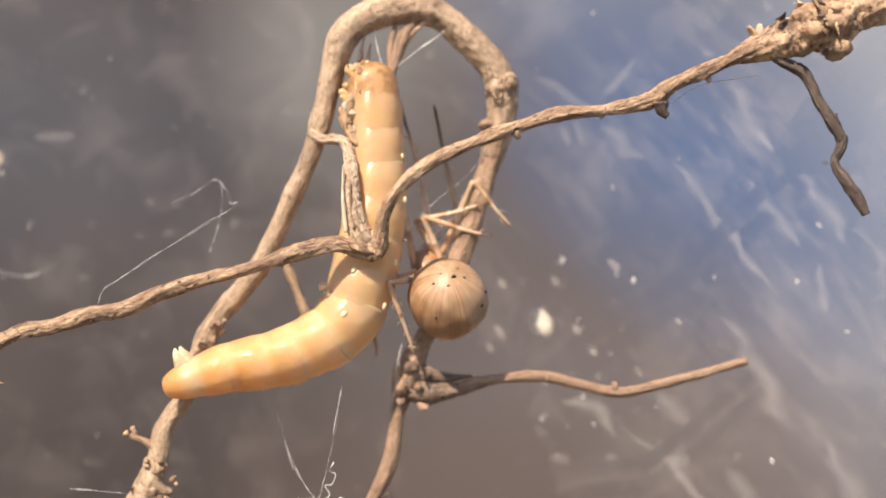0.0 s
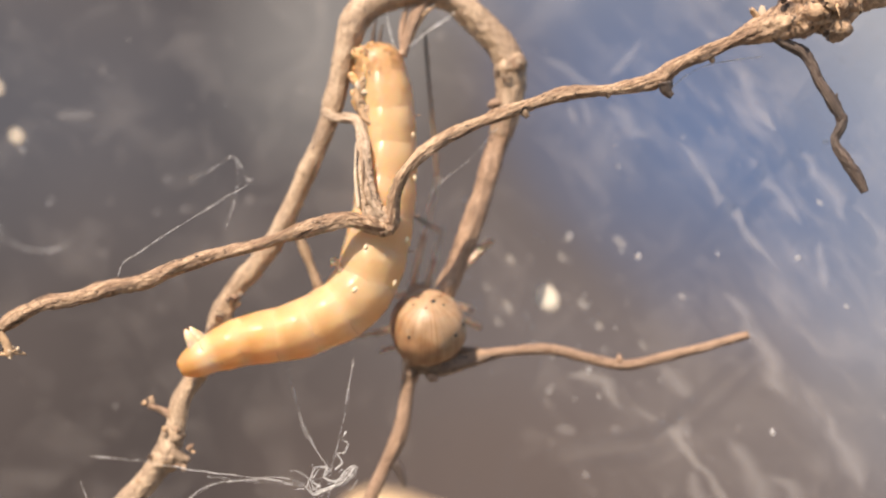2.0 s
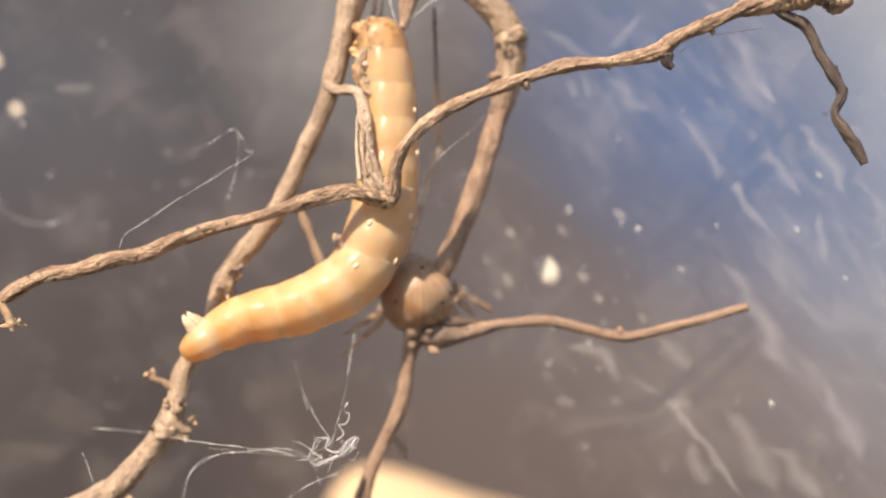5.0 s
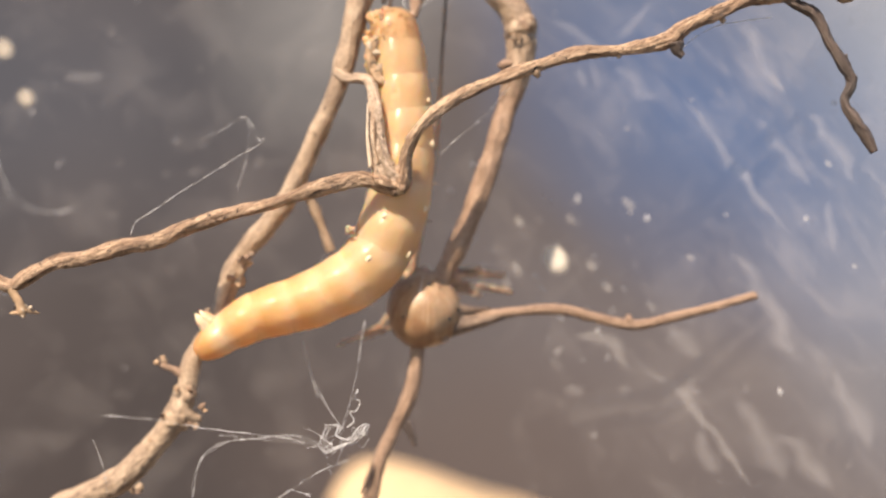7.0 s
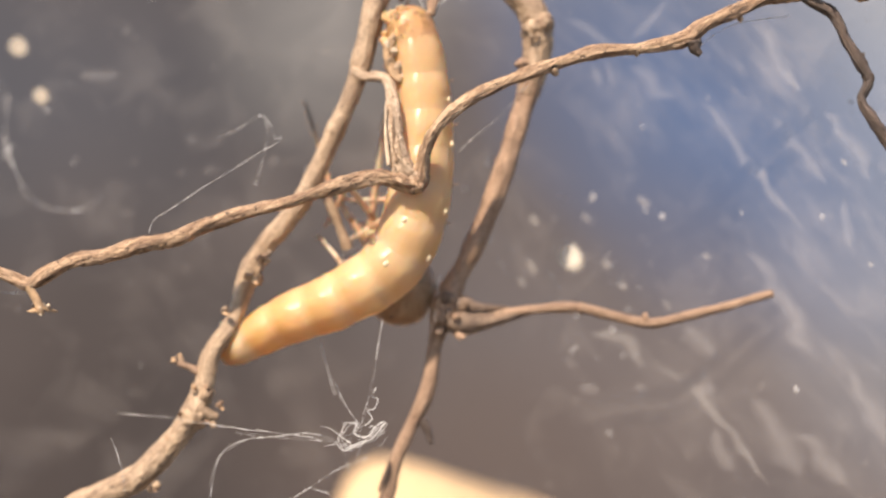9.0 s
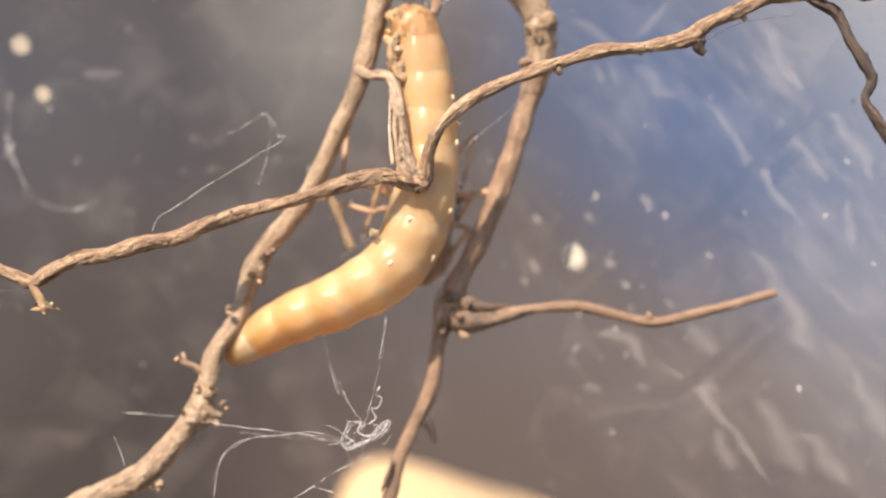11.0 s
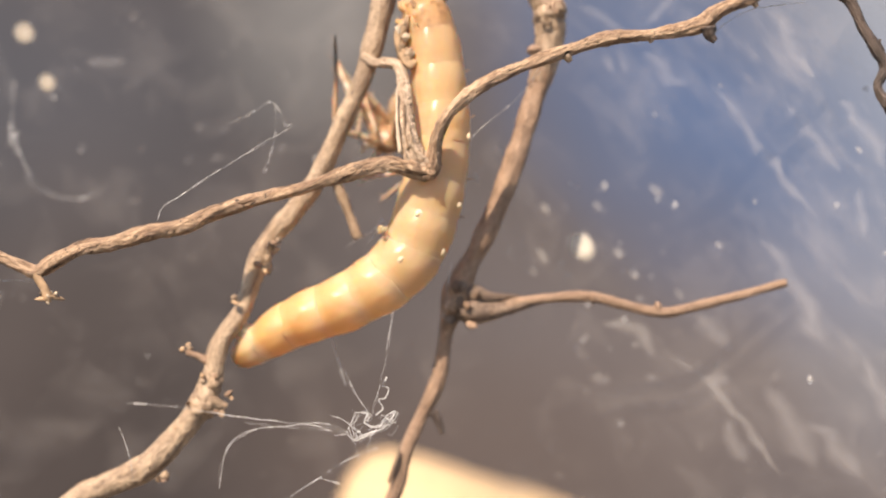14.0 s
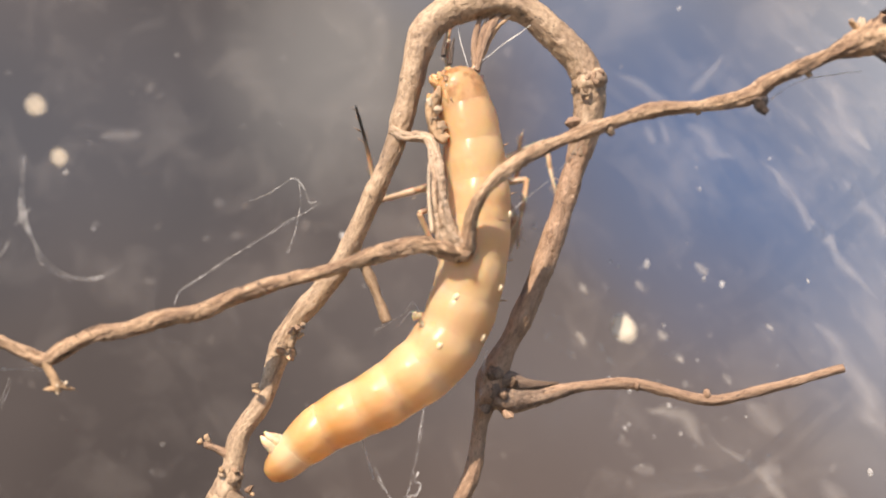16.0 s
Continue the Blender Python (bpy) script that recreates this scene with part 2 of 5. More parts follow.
def belly_skin():
    m, t, s = material("spider_abdomen")
    p = place(t)
    sep = t.nodes.new("ShaderNodeSeparateXYZ")
    t.links.new(p, sep.inputs[0])
    ring = t.nodes.new("ShaderNodeCombineXYZ")
    t.links.new(sep.outputs[0], ring.inputs[0])
    t.links.new(sep.outputs[1], ring.inputs[1])
    round_ = t.nodes.new("ShaderNodeVectorMath")
    round_.operation = "NORMALIZE"
    t.links.new(ring.outputs[0], round_.inputs[0])
    stripe = noisy(t, round_.outputs[0], 2.6, 3, (1, 1, 1), 0.6)
    net = noisy(t, p, 1500, 4)
    c = ramp(t, stripe, (0.35, (0.268, 0.136, 0.068)), (0.45, (0.353, 0.193, 0.098)), (0.55, (0.389, 0.225, 0.119)), (0.62, (0.438, 0.286, 0.178)), (0.70, (0.365, 0.204, 0.107)))
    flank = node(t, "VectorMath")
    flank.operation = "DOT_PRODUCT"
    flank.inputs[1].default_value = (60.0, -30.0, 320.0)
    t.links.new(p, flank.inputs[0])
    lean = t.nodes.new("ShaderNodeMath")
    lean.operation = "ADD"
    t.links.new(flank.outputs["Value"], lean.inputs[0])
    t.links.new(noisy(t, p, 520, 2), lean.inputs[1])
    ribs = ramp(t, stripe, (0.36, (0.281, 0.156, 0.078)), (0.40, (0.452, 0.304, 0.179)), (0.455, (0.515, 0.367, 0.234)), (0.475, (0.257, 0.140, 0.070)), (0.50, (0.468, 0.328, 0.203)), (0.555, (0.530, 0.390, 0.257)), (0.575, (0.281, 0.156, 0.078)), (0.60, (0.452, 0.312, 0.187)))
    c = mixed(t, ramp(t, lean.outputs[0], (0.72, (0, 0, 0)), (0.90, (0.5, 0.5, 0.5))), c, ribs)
    c = mixed(t, 0.3, c, ramp(t, net, (0.35, (0.5, 0.42, 0.35)), (0.6, (1, 1, 1))), "MULTIPLY")
    t.links.new(c, s.inputs["Base Color"])
    s.inputs["Roughness"].default_value = 0.45
    s.inputs["Subsurface Weight"].default_value = 0.35
    s.inputs["Subsurface Radius"].default_value = (1.0, 0.5, 0.25)
    s.inputs["Subsurface Scale"].default_value = 0.0006
    bumped(t, s, net, 0.3, 0.00008)
    return m


BELLY = belly_skin()


def tub_plastic(name, haze):
    """Clear plastic: gloss by Fresnel over a see-through body, with a film of dust and rubbed smears."""
    m, t, s = material(name)
    t.nodes.remove(s)
    p = place(t)
    clear = node(t, "BsdfTransparent", Color=(0.97, 0.97, 0.97, 1))
    gloss = node(t, "BsdfGlossy", Color=(1, 1, 1, 1), Roughness=0.5)
    fres = node(t, "Fresnel", IOR=1.3)
    thin = t.nodes.new("ShaderNodeMath")
    thin.operation = "MULTIPLY"
    thin.inputs[1].default_value = 0.02
    t.links.new(fres.outputs[0], thin.inputs[0])
    body = t.nodes.new("ShaderNodeMixShader")
    t.links.new(thin.outputs[0], body.inputs[0])
    t.links.new(clear.outputs[0], body.inputs[1])
    t.links.new(gloss.outputs[0], body.inputs[2])
    film = node(t, "BsdfDiffuse", Color=(0.74, 0.67, 0.63, 1))
    across = t.nodes.new("ShaderNodeSeparateXYZ")
    t.links.new(p, across.inputs[0])
    rubbed = node(t, "MapRange")
    rubbed.inputs["From Min"].default_value, rubbed.inputs["From Max"].default_value = -0.004, 0.016
    t.links.new(across.outputs[0], rubbed.inputs["Value"])
    smear = ramp(t, noisy(t, p, 260, 4, (0.07, 1, 1), 0.6, (0, radians(43), 0), 0.1), (0.54, (0, 0, 0)), (0.84, (0.55, 0.55, 0.55)))
    scratch = ramp(t, noisy(t, p, 700, 3, (0.03, 1, 1), 0.55, (0, radians(46), 0), 0.1), (0.50, (0, 0, 0)), (0.72, (1, 1, 1)))
    uneven = ramp(t, noisy(t, p, 75, 3, (0.5, 1, 1), 0.5, (0, radians(44), 0)), (0.40, (0.12, 0.12, 0.12)), (0.66, (1, 1, 1)))
    cloud = ramp(t, noisy(t, p, 110, 4, (0.6, 1, 1), 0.6, (0, radians(40), 0)), (0.45, (0, 0, 0)), (0.75, (0.28, 0.28, 0.28)))
    lines = mixed(t, 1.0, mixed(t, 0.55, smear, scratch), uneven, "MULTIPLY")
    streaks = mixed(t, rubbed.outputs[0], (0, 0, 0), mixed(t, 0.28, lines, cloud))
    mottle = ramp(t, noisy(t, p, 230, 5, (1, 1, 1), 0.65, (0, 0, 0), 0.6), (0.50, (0, 0, 0)), (0.80, (0.26, 0.26, 0.26)))
    speck = ramp(t, noisy(t, p, 800, 2), (0.69, (0, 0, 0)), (0.77, (1, 1, 1)))
    amount = mixed(t, 1.0, mixed(t, 1.0, streaks, mottle, "ADD"), mixed(t, 0.3, (0, 0, 0), speck), "ADD")
    scale = t.nodes.new("ShaderNodeMath")
    scale.operation, scale.use_clamp = "MULTIPLY", True
    scale.inputs[1].default_value = haze
    t.links.new(amount, scale.inputs[0])
    out = t.nodes.new("ShaderNodeMixShader")
    t.links.new(scale.outputs[0], out.inputs[0])
    t.links.new(body.outputs[0], out.inputs[1])
    t.links.new(film.outputs[0], out.inputs[2])
    t.links.new(out.outputs[0], t.nodes["Material Output"].inputs[0])
    return m


TUB = tub_plastic("dusty_clear_plastic", 0.22)


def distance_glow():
    """Far surroundings out of focus, their light emitted by the surface: shaded grey-brown ground and wall, a blue
    stretch, a pale bright stretch.
    """
    m, t, s = material("glowing_surroundings")
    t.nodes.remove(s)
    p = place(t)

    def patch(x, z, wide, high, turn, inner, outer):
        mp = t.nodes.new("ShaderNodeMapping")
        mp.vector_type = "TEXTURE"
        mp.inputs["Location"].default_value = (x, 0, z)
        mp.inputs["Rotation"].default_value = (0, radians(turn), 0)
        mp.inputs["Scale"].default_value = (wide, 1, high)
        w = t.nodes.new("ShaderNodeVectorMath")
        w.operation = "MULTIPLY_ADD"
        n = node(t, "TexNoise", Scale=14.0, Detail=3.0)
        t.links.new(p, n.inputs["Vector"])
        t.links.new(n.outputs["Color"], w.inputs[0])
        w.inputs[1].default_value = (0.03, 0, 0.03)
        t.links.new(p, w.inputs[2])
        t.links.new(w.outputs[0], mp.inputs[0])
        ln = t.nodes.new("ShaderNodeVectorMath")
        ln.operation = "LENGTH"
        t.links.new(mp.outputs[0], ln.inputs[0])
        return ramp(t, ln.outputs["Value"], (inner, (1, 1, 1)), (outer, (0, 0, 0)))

    # Brighter and darker stretches are painted into the emission; no sun reaches them.
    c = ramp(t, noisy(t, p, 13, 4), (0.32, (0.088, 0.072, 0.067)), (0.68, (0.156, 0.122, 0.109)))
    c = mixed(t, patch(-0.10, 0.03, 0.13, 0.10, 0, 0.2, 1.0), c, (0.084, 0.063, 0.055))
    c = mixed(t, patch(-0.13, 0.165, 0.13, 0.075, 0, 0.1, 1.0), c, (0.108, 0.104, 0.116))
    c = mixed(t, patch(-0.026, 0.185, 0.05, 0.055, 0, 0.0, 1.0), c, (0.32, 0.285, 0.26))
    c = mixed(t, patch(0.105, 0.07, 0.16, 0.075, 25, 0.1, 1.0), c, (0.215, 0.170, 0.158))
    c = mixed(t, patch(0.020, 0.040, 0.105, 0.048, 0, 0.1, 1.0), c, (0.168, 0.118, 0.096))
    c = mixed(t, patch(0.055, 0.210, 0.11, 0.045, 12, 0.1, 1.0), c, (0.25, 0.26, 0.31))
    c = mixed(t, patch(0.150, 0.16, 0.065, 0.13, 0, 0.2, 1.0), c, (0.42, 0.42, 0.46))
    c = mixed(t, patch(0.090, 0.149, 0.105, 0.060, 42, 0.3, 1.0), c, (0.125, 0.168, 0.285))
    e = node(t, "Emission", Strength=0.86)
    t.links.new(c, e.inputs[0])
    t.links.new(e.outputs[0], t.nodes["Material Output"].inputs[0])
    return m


FAR = distance_glow()


# ---- mesh tools ----
def spline(points, step):
    """A smooth line through rows of numbers, in even steps of arc."""
    p = np.array(points, float)
    p = np.vstack([2 * p[0] - p[1], p, 2 * p[-1] - p[-2]])
    fine = []
    for a, b, c, d in zip(p, p[1:], p[2:], p[3:]):
        for u in np.linspace(0, 1, 24, endpoint=False):
            fine.append(0.5 * (2 * b + (c - a) * u + (2 * a - 5 * b + 4 * c - d) * u * u + (3 * b - a - 3 * c + d) * u**3))
    fine.append(p[-2])
    fine = np.array(fine)
    s = np.r_[0, np.cumsum(np.linalg.norm(np.diff(fine[:, :3], axis=0), axis=1))]
    at = np.linspace(0, s[-1], max(3, int(s[-1] / step) + 1))
    return np.stack([np.interp(at, s, column) for column in fine.T], 1), at


def frames_along(line):
    """Tangent and two normals at each row, carried along without twist."""
    tan = np.gradient(line[:, :3], axis=0)
    tan /= np.linalg.norm(tan, axis=1)[:, None]
    n = np.cross(tan[0], (0.2, 1, 0.1))
    out = []
    for t in tan:
        n = n - t * (n @ t)
        n = n / np.linalg.norm(n)
        out.append((t, n, np.cross(t, n)))
    return out


class Shape:
    """Gathers vertices in millimetres with a grain attribute, and faces."""

    def __init__(self):
        self.v, self.f, self.g = [], [], []

    def tube(self, points, sides=16, step=0.2, rough=0.0, seed=0.0, twist=0.0, lumps=0.0, norm=False):
        line, at = spline(points, step)
        base, n = len(self.v), len(line)
        for (x, y, z, r), s, (t, a, b) in zip(line, at, frames_along(line)):
            r = max(r, 0.004)
            swell = 1 + lumps * noise.noise(Vector((s * 0.55, seed, 3.1)))
            for k in range(sides):
                q = 2 * math.pi * k / sides
                w = q + twist * s
                k1 = 1.0
                if rough:
                    c, d = math.cos(w), math.sin(w)
                    ridge = noise.noise(Vector((c * 1.9, d * 1.9, s * 0.34 + seed)))
                    small = noise.noise(Vector((c * 4.5, d * 4.5, s * 1.3 + seed * 2)))
                    tiny = noise.noise(Vector((c * 9, d * 9, s * 3.1 - seed)))
                    groove = max(0.0, 1 - abs(small) * 7) * 0.34 + max(0.0, 1 - abs(ridge) * 8) * 0.42
                    k1 += rough * (0.62 * ridge + 0.34 * small + 0.16 * tiny + 0.14 - groove)
                e = r * k1 * swell
                o = (math.cos(q) * a + math.sin(q) * b) * e
                self.v.append((x + o[0], y + o[1], z + o[2]))
                along_ = s / at[-1] if norm else s
                self.g.append((math.cos(w) * 0.55 + seed * 7, math.sin(w) * 0.55, along_ + (0 if norm else seed)))
        for i in range(n - 1):
            for k in range(sides):
                j = (k + 1) % sides
                self.f.append((base + i * sides + k, base + i * sides + j, base + (i + 1) * sides + j, base + (i + 1) * sides + k))
        self.f.append(tuple(base + k for k in reversed(range(sides))))
        self.f.append(tuple(base + (n - 1) * sides + k for k in range(sides)))
        return self

    def blob(self, centre, radii, rough=0.2, seed=0.0, rings=9, sides=14, turn=None):
        base, m = len(self.v), turn or Matrix.Identity(3)
        for i in range(rings + 1):
            th = math.pi * i / rings
            for k in range(sides):
                q = 2 * math.pi * k / sides
                d = Vector((math.sin(th) * math.cos(q), math.sin(th) * math.sin(q), math.cos(th)))
                e = 1 + rough * (noise.noise(d * 1.7 + Vector((seed, 0, 0))) + 0.5 * noise.noise(d * 4.1 + Vector((0, seed, 0))))
                p = m @ Vector((d.x * radii[0] * e, d.y * radii[1] * e, d.z * radii[2] * e))
                self.v.append((centre[0] + p.x, centre[1] + p.y, centre[2] + p.z))
                self.g.append((d.x * 0.6 + seed, d.y * 0.6, d.z + seed))
        for i in range(rings):
            for k in range(sides):
                j = (k + 1) % sides
                self.f.append((base + i * sides + k, base + (i + 1) * sides + k, base + (i + 1) * sides + j, base + i * sides + j))
        return self

    def flake(self, at, way, up, length, width, curl, seed=0.0, thick=0.05):
        """A thin ragged scale that curls up towards its tip."""
        base, rows, cols = len(self.v), 7, 6
        at, way, up = Vector(at), Vector(way).normalized(), Vector(up)
        side = way.cross(up).normalized()
        up = side.cross(way)
        for layer in (1, -1):
            for i in range(rows):
                u = i / (rows - 1)
                for j in range(cols):
                    q = 2 * j / (cols - 1) - 1
                    ragged = 1 + 0.35 * noise.noise(Vector((u * 3 + seed, q * 2.3, 1.7)))
                    w = width * (0.75 + 0.5 * u) * (1 - u**3 * 0.75) * ragged
                    p = at + way * (length * u * (1 + 0.3 * noise.noise(Vector((q * 2.1, seed, 0.4))))) + side * (w * q)
                    p += up * (curl * length * u * u - 0.35 * width * q * q + layer * thick * (1 - 0.6 * u))
                    self.v.append(tuple(p))
                    self.g.append((q * 0.5 + seed, layer * 0.3, u * length + seed))
        n = rows * cols
        for i in range(rows - 1):
            for j in range(cols - 1):
                a = base + i * cols + j
                self.f.append((a, a + 1, a + cols + 1, a + cols))
                self.f.append((n + a, n + a + cols, n + a + cols + 1, n + a + 1))
        rim = [j for j in range(cols)] + [i * cols + cols - 1 for i in range(1, rows)] + [(rows - 1) * cols + j for j in reversed(range(cols - 1))] + [i * cols for i in reversed(range(1, rows - 1))]
        for a, b in zip(rim, rim[1:] + rim[:1]):
            self.f.append((base + b, base + a, base + n + a, base + n + b))
        return self

    def strip(self, points, width, seed=0.0):
        """A thin film that clings to the tub wall; grain holds the share across and the millimetres along."""
        line, at = spline([(x, 0, z, 0) for x, z in points], 0.35)
        base, cols, n = len(self.v), 7, len(line)
        for i, ((x, _, z, _), s_, (t, *_)) in enumerate(zip(line, at, frames_along(line))):
            w = width * (0.6 + 0.8 * abs(noise.noise(Vector((s_ * 0.5, seed, 0.3))))) * min(1.0, 0.25 + 3 * i / n, 0.25 + 3 * (n - 1 - i) / n)
            drift = 0.5 * width * noise.noise(Vector((s_ * 0.8, seed, 5.3)))
            for j in range(cols):
                q = 2 * j / (cols - 1) - 1
                self.v.append(tuple(wall_place(x + t[2] * (w * q + drift), z - t[0] * (w * q + drift), 0.06)))
                self.g.append((q, min(i, n - 1 - i) / n, s_ + seed))
        for i in range(n - 1):
            for j in range(cols - 1):
                a = base + i * cols + j
                self.f.append((a, a + 1, a + cols + 1, a + cols))
        return self

    def mesh(self, name, origin=(0, 0, 0), smooth=True):
        me = bpy.data.meshes.new(name)
        o = np.array(origin, float)
        me.from_pydata([tuple((np.array(p) - o) * MM) for p in self.v], [], self.f)
        a = me.attributes.new("grain", "FLOAT_VECTOR", "POINT")
        a.data.foreach_set("vector", np.array(self.g, float).ravel())
        if smooth:
            me.polygons.foreach_set("use_smooth", [True] * len(me.polygons))
        me.update()
        return me


def part(name, shape, mat, parent, label="", origin=(0, 0, 0)):
    """One mesh object under a thing or a part; origin in millimetres in the parent's space."""
    ob = new(name, shape.mesh(name, origin) if isinstance(shape, Shape) else shape)
    ob.data.materials.append(mat)
    ob.parent = parent
    return tagged(ob, label)


def thing(name, at, label, category, group=""):
    ob = new(name)
    ob.location = Vector(at) * MM
    ob.empty_display_size = 0.002
    return tagged(ob, label, category, group)


def lone(name, shape, mat, label, category, group="", kind=""):
    ob = new(name, shape.mesh(name))
    ob.data.materials.append(mat)
    return tagged(ob, label, category, group, kind)


# ---- setting ----
AXIS, RADIUS = (-12.0, -63.0), 76.0


def ring_wall(inner, outer, low, high, sides=160):
    s = Shape()
    for r, z in ((inner, low), (outer, low), (outer, high), (inner, high)):
        for k in range(sides):
            q = 2 * math.pi * k / sides
            s.v.append((AXIS[0] + r * math.cos(q), AXIS[1] + r * math.sin(q), z))
            s.g.append((0, 0, 0))
    for i in range(4):
        for k in range(sides):
            j, n = (k + 1) % sides, (i + 1) % 4
            s.f.append((i * sides + k, n * sides + k, n * sides + j, i * sides + j))
    return s


def build_setting():
    wall = lone("wall_tub", ring_wall(RADIUS, RADIUS + 1.2, 2.0, 168.0), TUB, "clear round plastic tub wall with dust and scratches", "tub wall", kind="structure")
    wall.visible_shadow = False
    disc = Shape().blob((AXIS[0], AXIS[1], 1.0), (RADIUS + 1.2, RADIUS + 1.2, 1.0), 0.0, rings=8, sides=96)
    lone("floor_tub", disc, SOIL, "dull brown floor of the tub", "floor", kind="structure")
    g = Shape()
    g.v = [(-460, -420, -0.5), (460, -420, -0.5), (460, 420, -0.5), (-460, 420, -0.5)]
    g.g, g.f = [(0, 0, 0)] * 4, [(0, 1, 2, 3)]
    lone("ground", g, SOIL, "dry grey-brown paving slab around the tub", "ground", kind="structure")
    b = Shape()
    for i in range(25):
        q = radians(50 + 80 * i / 24)
        for z in (0, 420):
            b.v.append((360 * math.cos(q) * 1.1, 350 * math.sin(q), z - 0.4))
            b.g.append((0, 0, 0))
    b.f = [(2 * i, 2 * i + 1, 2 * i + 3, 2 * i + 2) for i in range(24)]
    lone("backdrop", b, FAR, "blurred grey-brown and blue surroundings far off, glowing by themselves", "backdrop", kind="structure")


build_setting()

# ---- twigs ----
FRONT_LEFT = [
    (-56.47, 0.00, 95.21, 0.46), (-47.09, 0.00, 92.25, 0.42), (-35.47, 0.00, 89.64, 0.42), (-32.52, 0.00, 90.14, 0.40),
    (-30.53, 0.00, 89.58, 0.40), (-29.04, 0.00, 88.93, 0.40), (-27.89, 0.00, 88.51, 0.42), (-26.82, 0.00, 89.11, 0.42),
    (-25.06, 0.00, 89.95, 0.42), (-23.30, 0.00, 90.24, 0.46), (-21.01, 0.00, 90.95, 0.46), (-18.72, 0.00, 91.37, 0.46),
    (-16.96, 0.00, 92.19, 0.42), (-14.50, 0.00, 92.96, 0.42), (-12.03, 0.00, 93.53, 0.42), (-9.90, -0.20, 94.23, 0.42),
    (-7.79, -0.30, 94.89, 0.42), (-6.06, 0.00, 95.16, 0.46), (-4.67, 0.30, 94.86, 0.52), (-3.75, 0.30, 94.97, 0.62),
]
FRONT_RIGHT = [
    (-3.39, 0.00, 95.90, 0.45), (-3.17, -0.40, 97.03, 0.41), (-2.35, -0.80, 98.39, 0.37), (-0.79, -0.60, 99.77, 0.39),
    (1.31, 0.00, 100.97, 0.39), (3.23, 0.00, 101.70, 0.38), (5.16, 0.00, 102.34, 0.37), (7.26, 0.00, 103.01, 0.37),
    (10.07, 0.00, 103.25, 0.37), (12.87, 0.00, 103.82, 0.43), (14.09, 0.00, 104.69, 0.43), (17.57, 0.00, 106.22, 0.43),
    (19.27, 0.00, 106.93, 0.75), (20.97, 0.00, 107.47, 1.05), (22.50, 0.00, 107.91, 1.36), (24.03, 0.00, 108.48, 1.29),
    (25.40, 0.00, 109.16, 1.05), (27.10, 0.00, 109.49, 0.95), (29.81, 0.00, 110.03, 0.92),
]

SIDE_SHOOT = [
    (19.60, 0.00, 106.85, 0.30), (20.90, 0.00, 106.10, 0.35), (21.97, 0.00, 105.50, 0.35), (22.55, 0.00, 104.60, 0.30), (22.90, 0.00, 103.79, 0.29), (23.90, 0.00, 102.18, 0.32),
    (24.29, 0.00, 101.16, 0.32), (23.87, 0.00, 100.04, 0.30), (24.60, 0.00, 98.78, 0.35), (25.27, 0.00, 97.76, 0.35),
    (25.70, 0.00, 96.91, 0.22),
]

STUB = [
    (-4.05, 0.30, 95.06, 0.62), (-4.65, 0.20, 95.82, 0.56), (-5.02, 0.30, 97.18, 0.48), (-5.20, 0.60, 98.63, 0.44),
    (-5.34, 1.10, 100.19, 0.40), (-5.56, 1.70, 101.34, 0.38), (-6.25, 2.30, 101.76, 0.34), (-7.22, 2.80, 101.86, 0.32),
    (-7.92, 3.30, 102.31, 0.42),
]

STUB_TIP = [
    (-4.70, 1.80, 101.48, 0.31), (-5.25, 1.80, 101.97, 0.35), (-5.60, 1.80, 102.81, 0.31), (-5.50, 1.80, 103.58, 0.28),
    (-5.25, 1.80, 104.21, 0.17), (-5.12, 1.80, 104.70, 0.10),
]

ARCH_LEFT = [
    (-39.89, 3.00, -12.27, 0.94), (-32.68, 3.00, 56.02, 0.87), (-29.84, 3.00, 69.43, 0.80), (-26.21, 3.00, 73.80, 0.80),
    (-24.39, 3.00, 74.82, 0.76), (-21.85, 3.00, 75.99, 0.87), (-19.87, 3.10, 77.91, 0.76), (-18.24, 3.10, 79.99, 0.80),
    (-17.54, 3.20, 81.80, 0.69), (-17.11, 3.40, 83.90, 0.62), (-15.80, 3.60, 85.90, 0.58), (-15.09, 3.90, 88.09, 0.59),
    (-14.56, 4.00, 89.63, 0.70), (-13.68, 4.00, 91.03, 0.66), (-12.33, 4.00, 92.57, 0.66), (-11.03, 3.90, 94.41, 0.62),
]
ARCH_TOP = [
    (-10.07, 3.80, 96.42, 0.62), (-9.11, 3.70, 98.54, 0.62), (-7.88, 3.60, 101.36, 0.62), (-6.92, 3.70, 105.14, 0.72),
    (-6.50, 3.80, 107.06, 0.85), (-5.88, 4.00, 108.67, 0.96), (-4.57, 4.10, 109.73, 1.03), (-2.83, 4.30, 110.37, 1.13),
    (-1.17, 4.50, 110.42, 1.10), (0.40, 4.60, 109.72, 0.97), (2.12, 4.70, 108.20, 0.90), (3.40, 4.80, 106.80, 0.97),
    (4.05, 4.80, 105.38, 1.04), (4.01, 4.80, 103.91, 0.93), (3.78, 4.80, 102.70, 0.89), (3.37, 4.80, 100.84, 0.74),
]
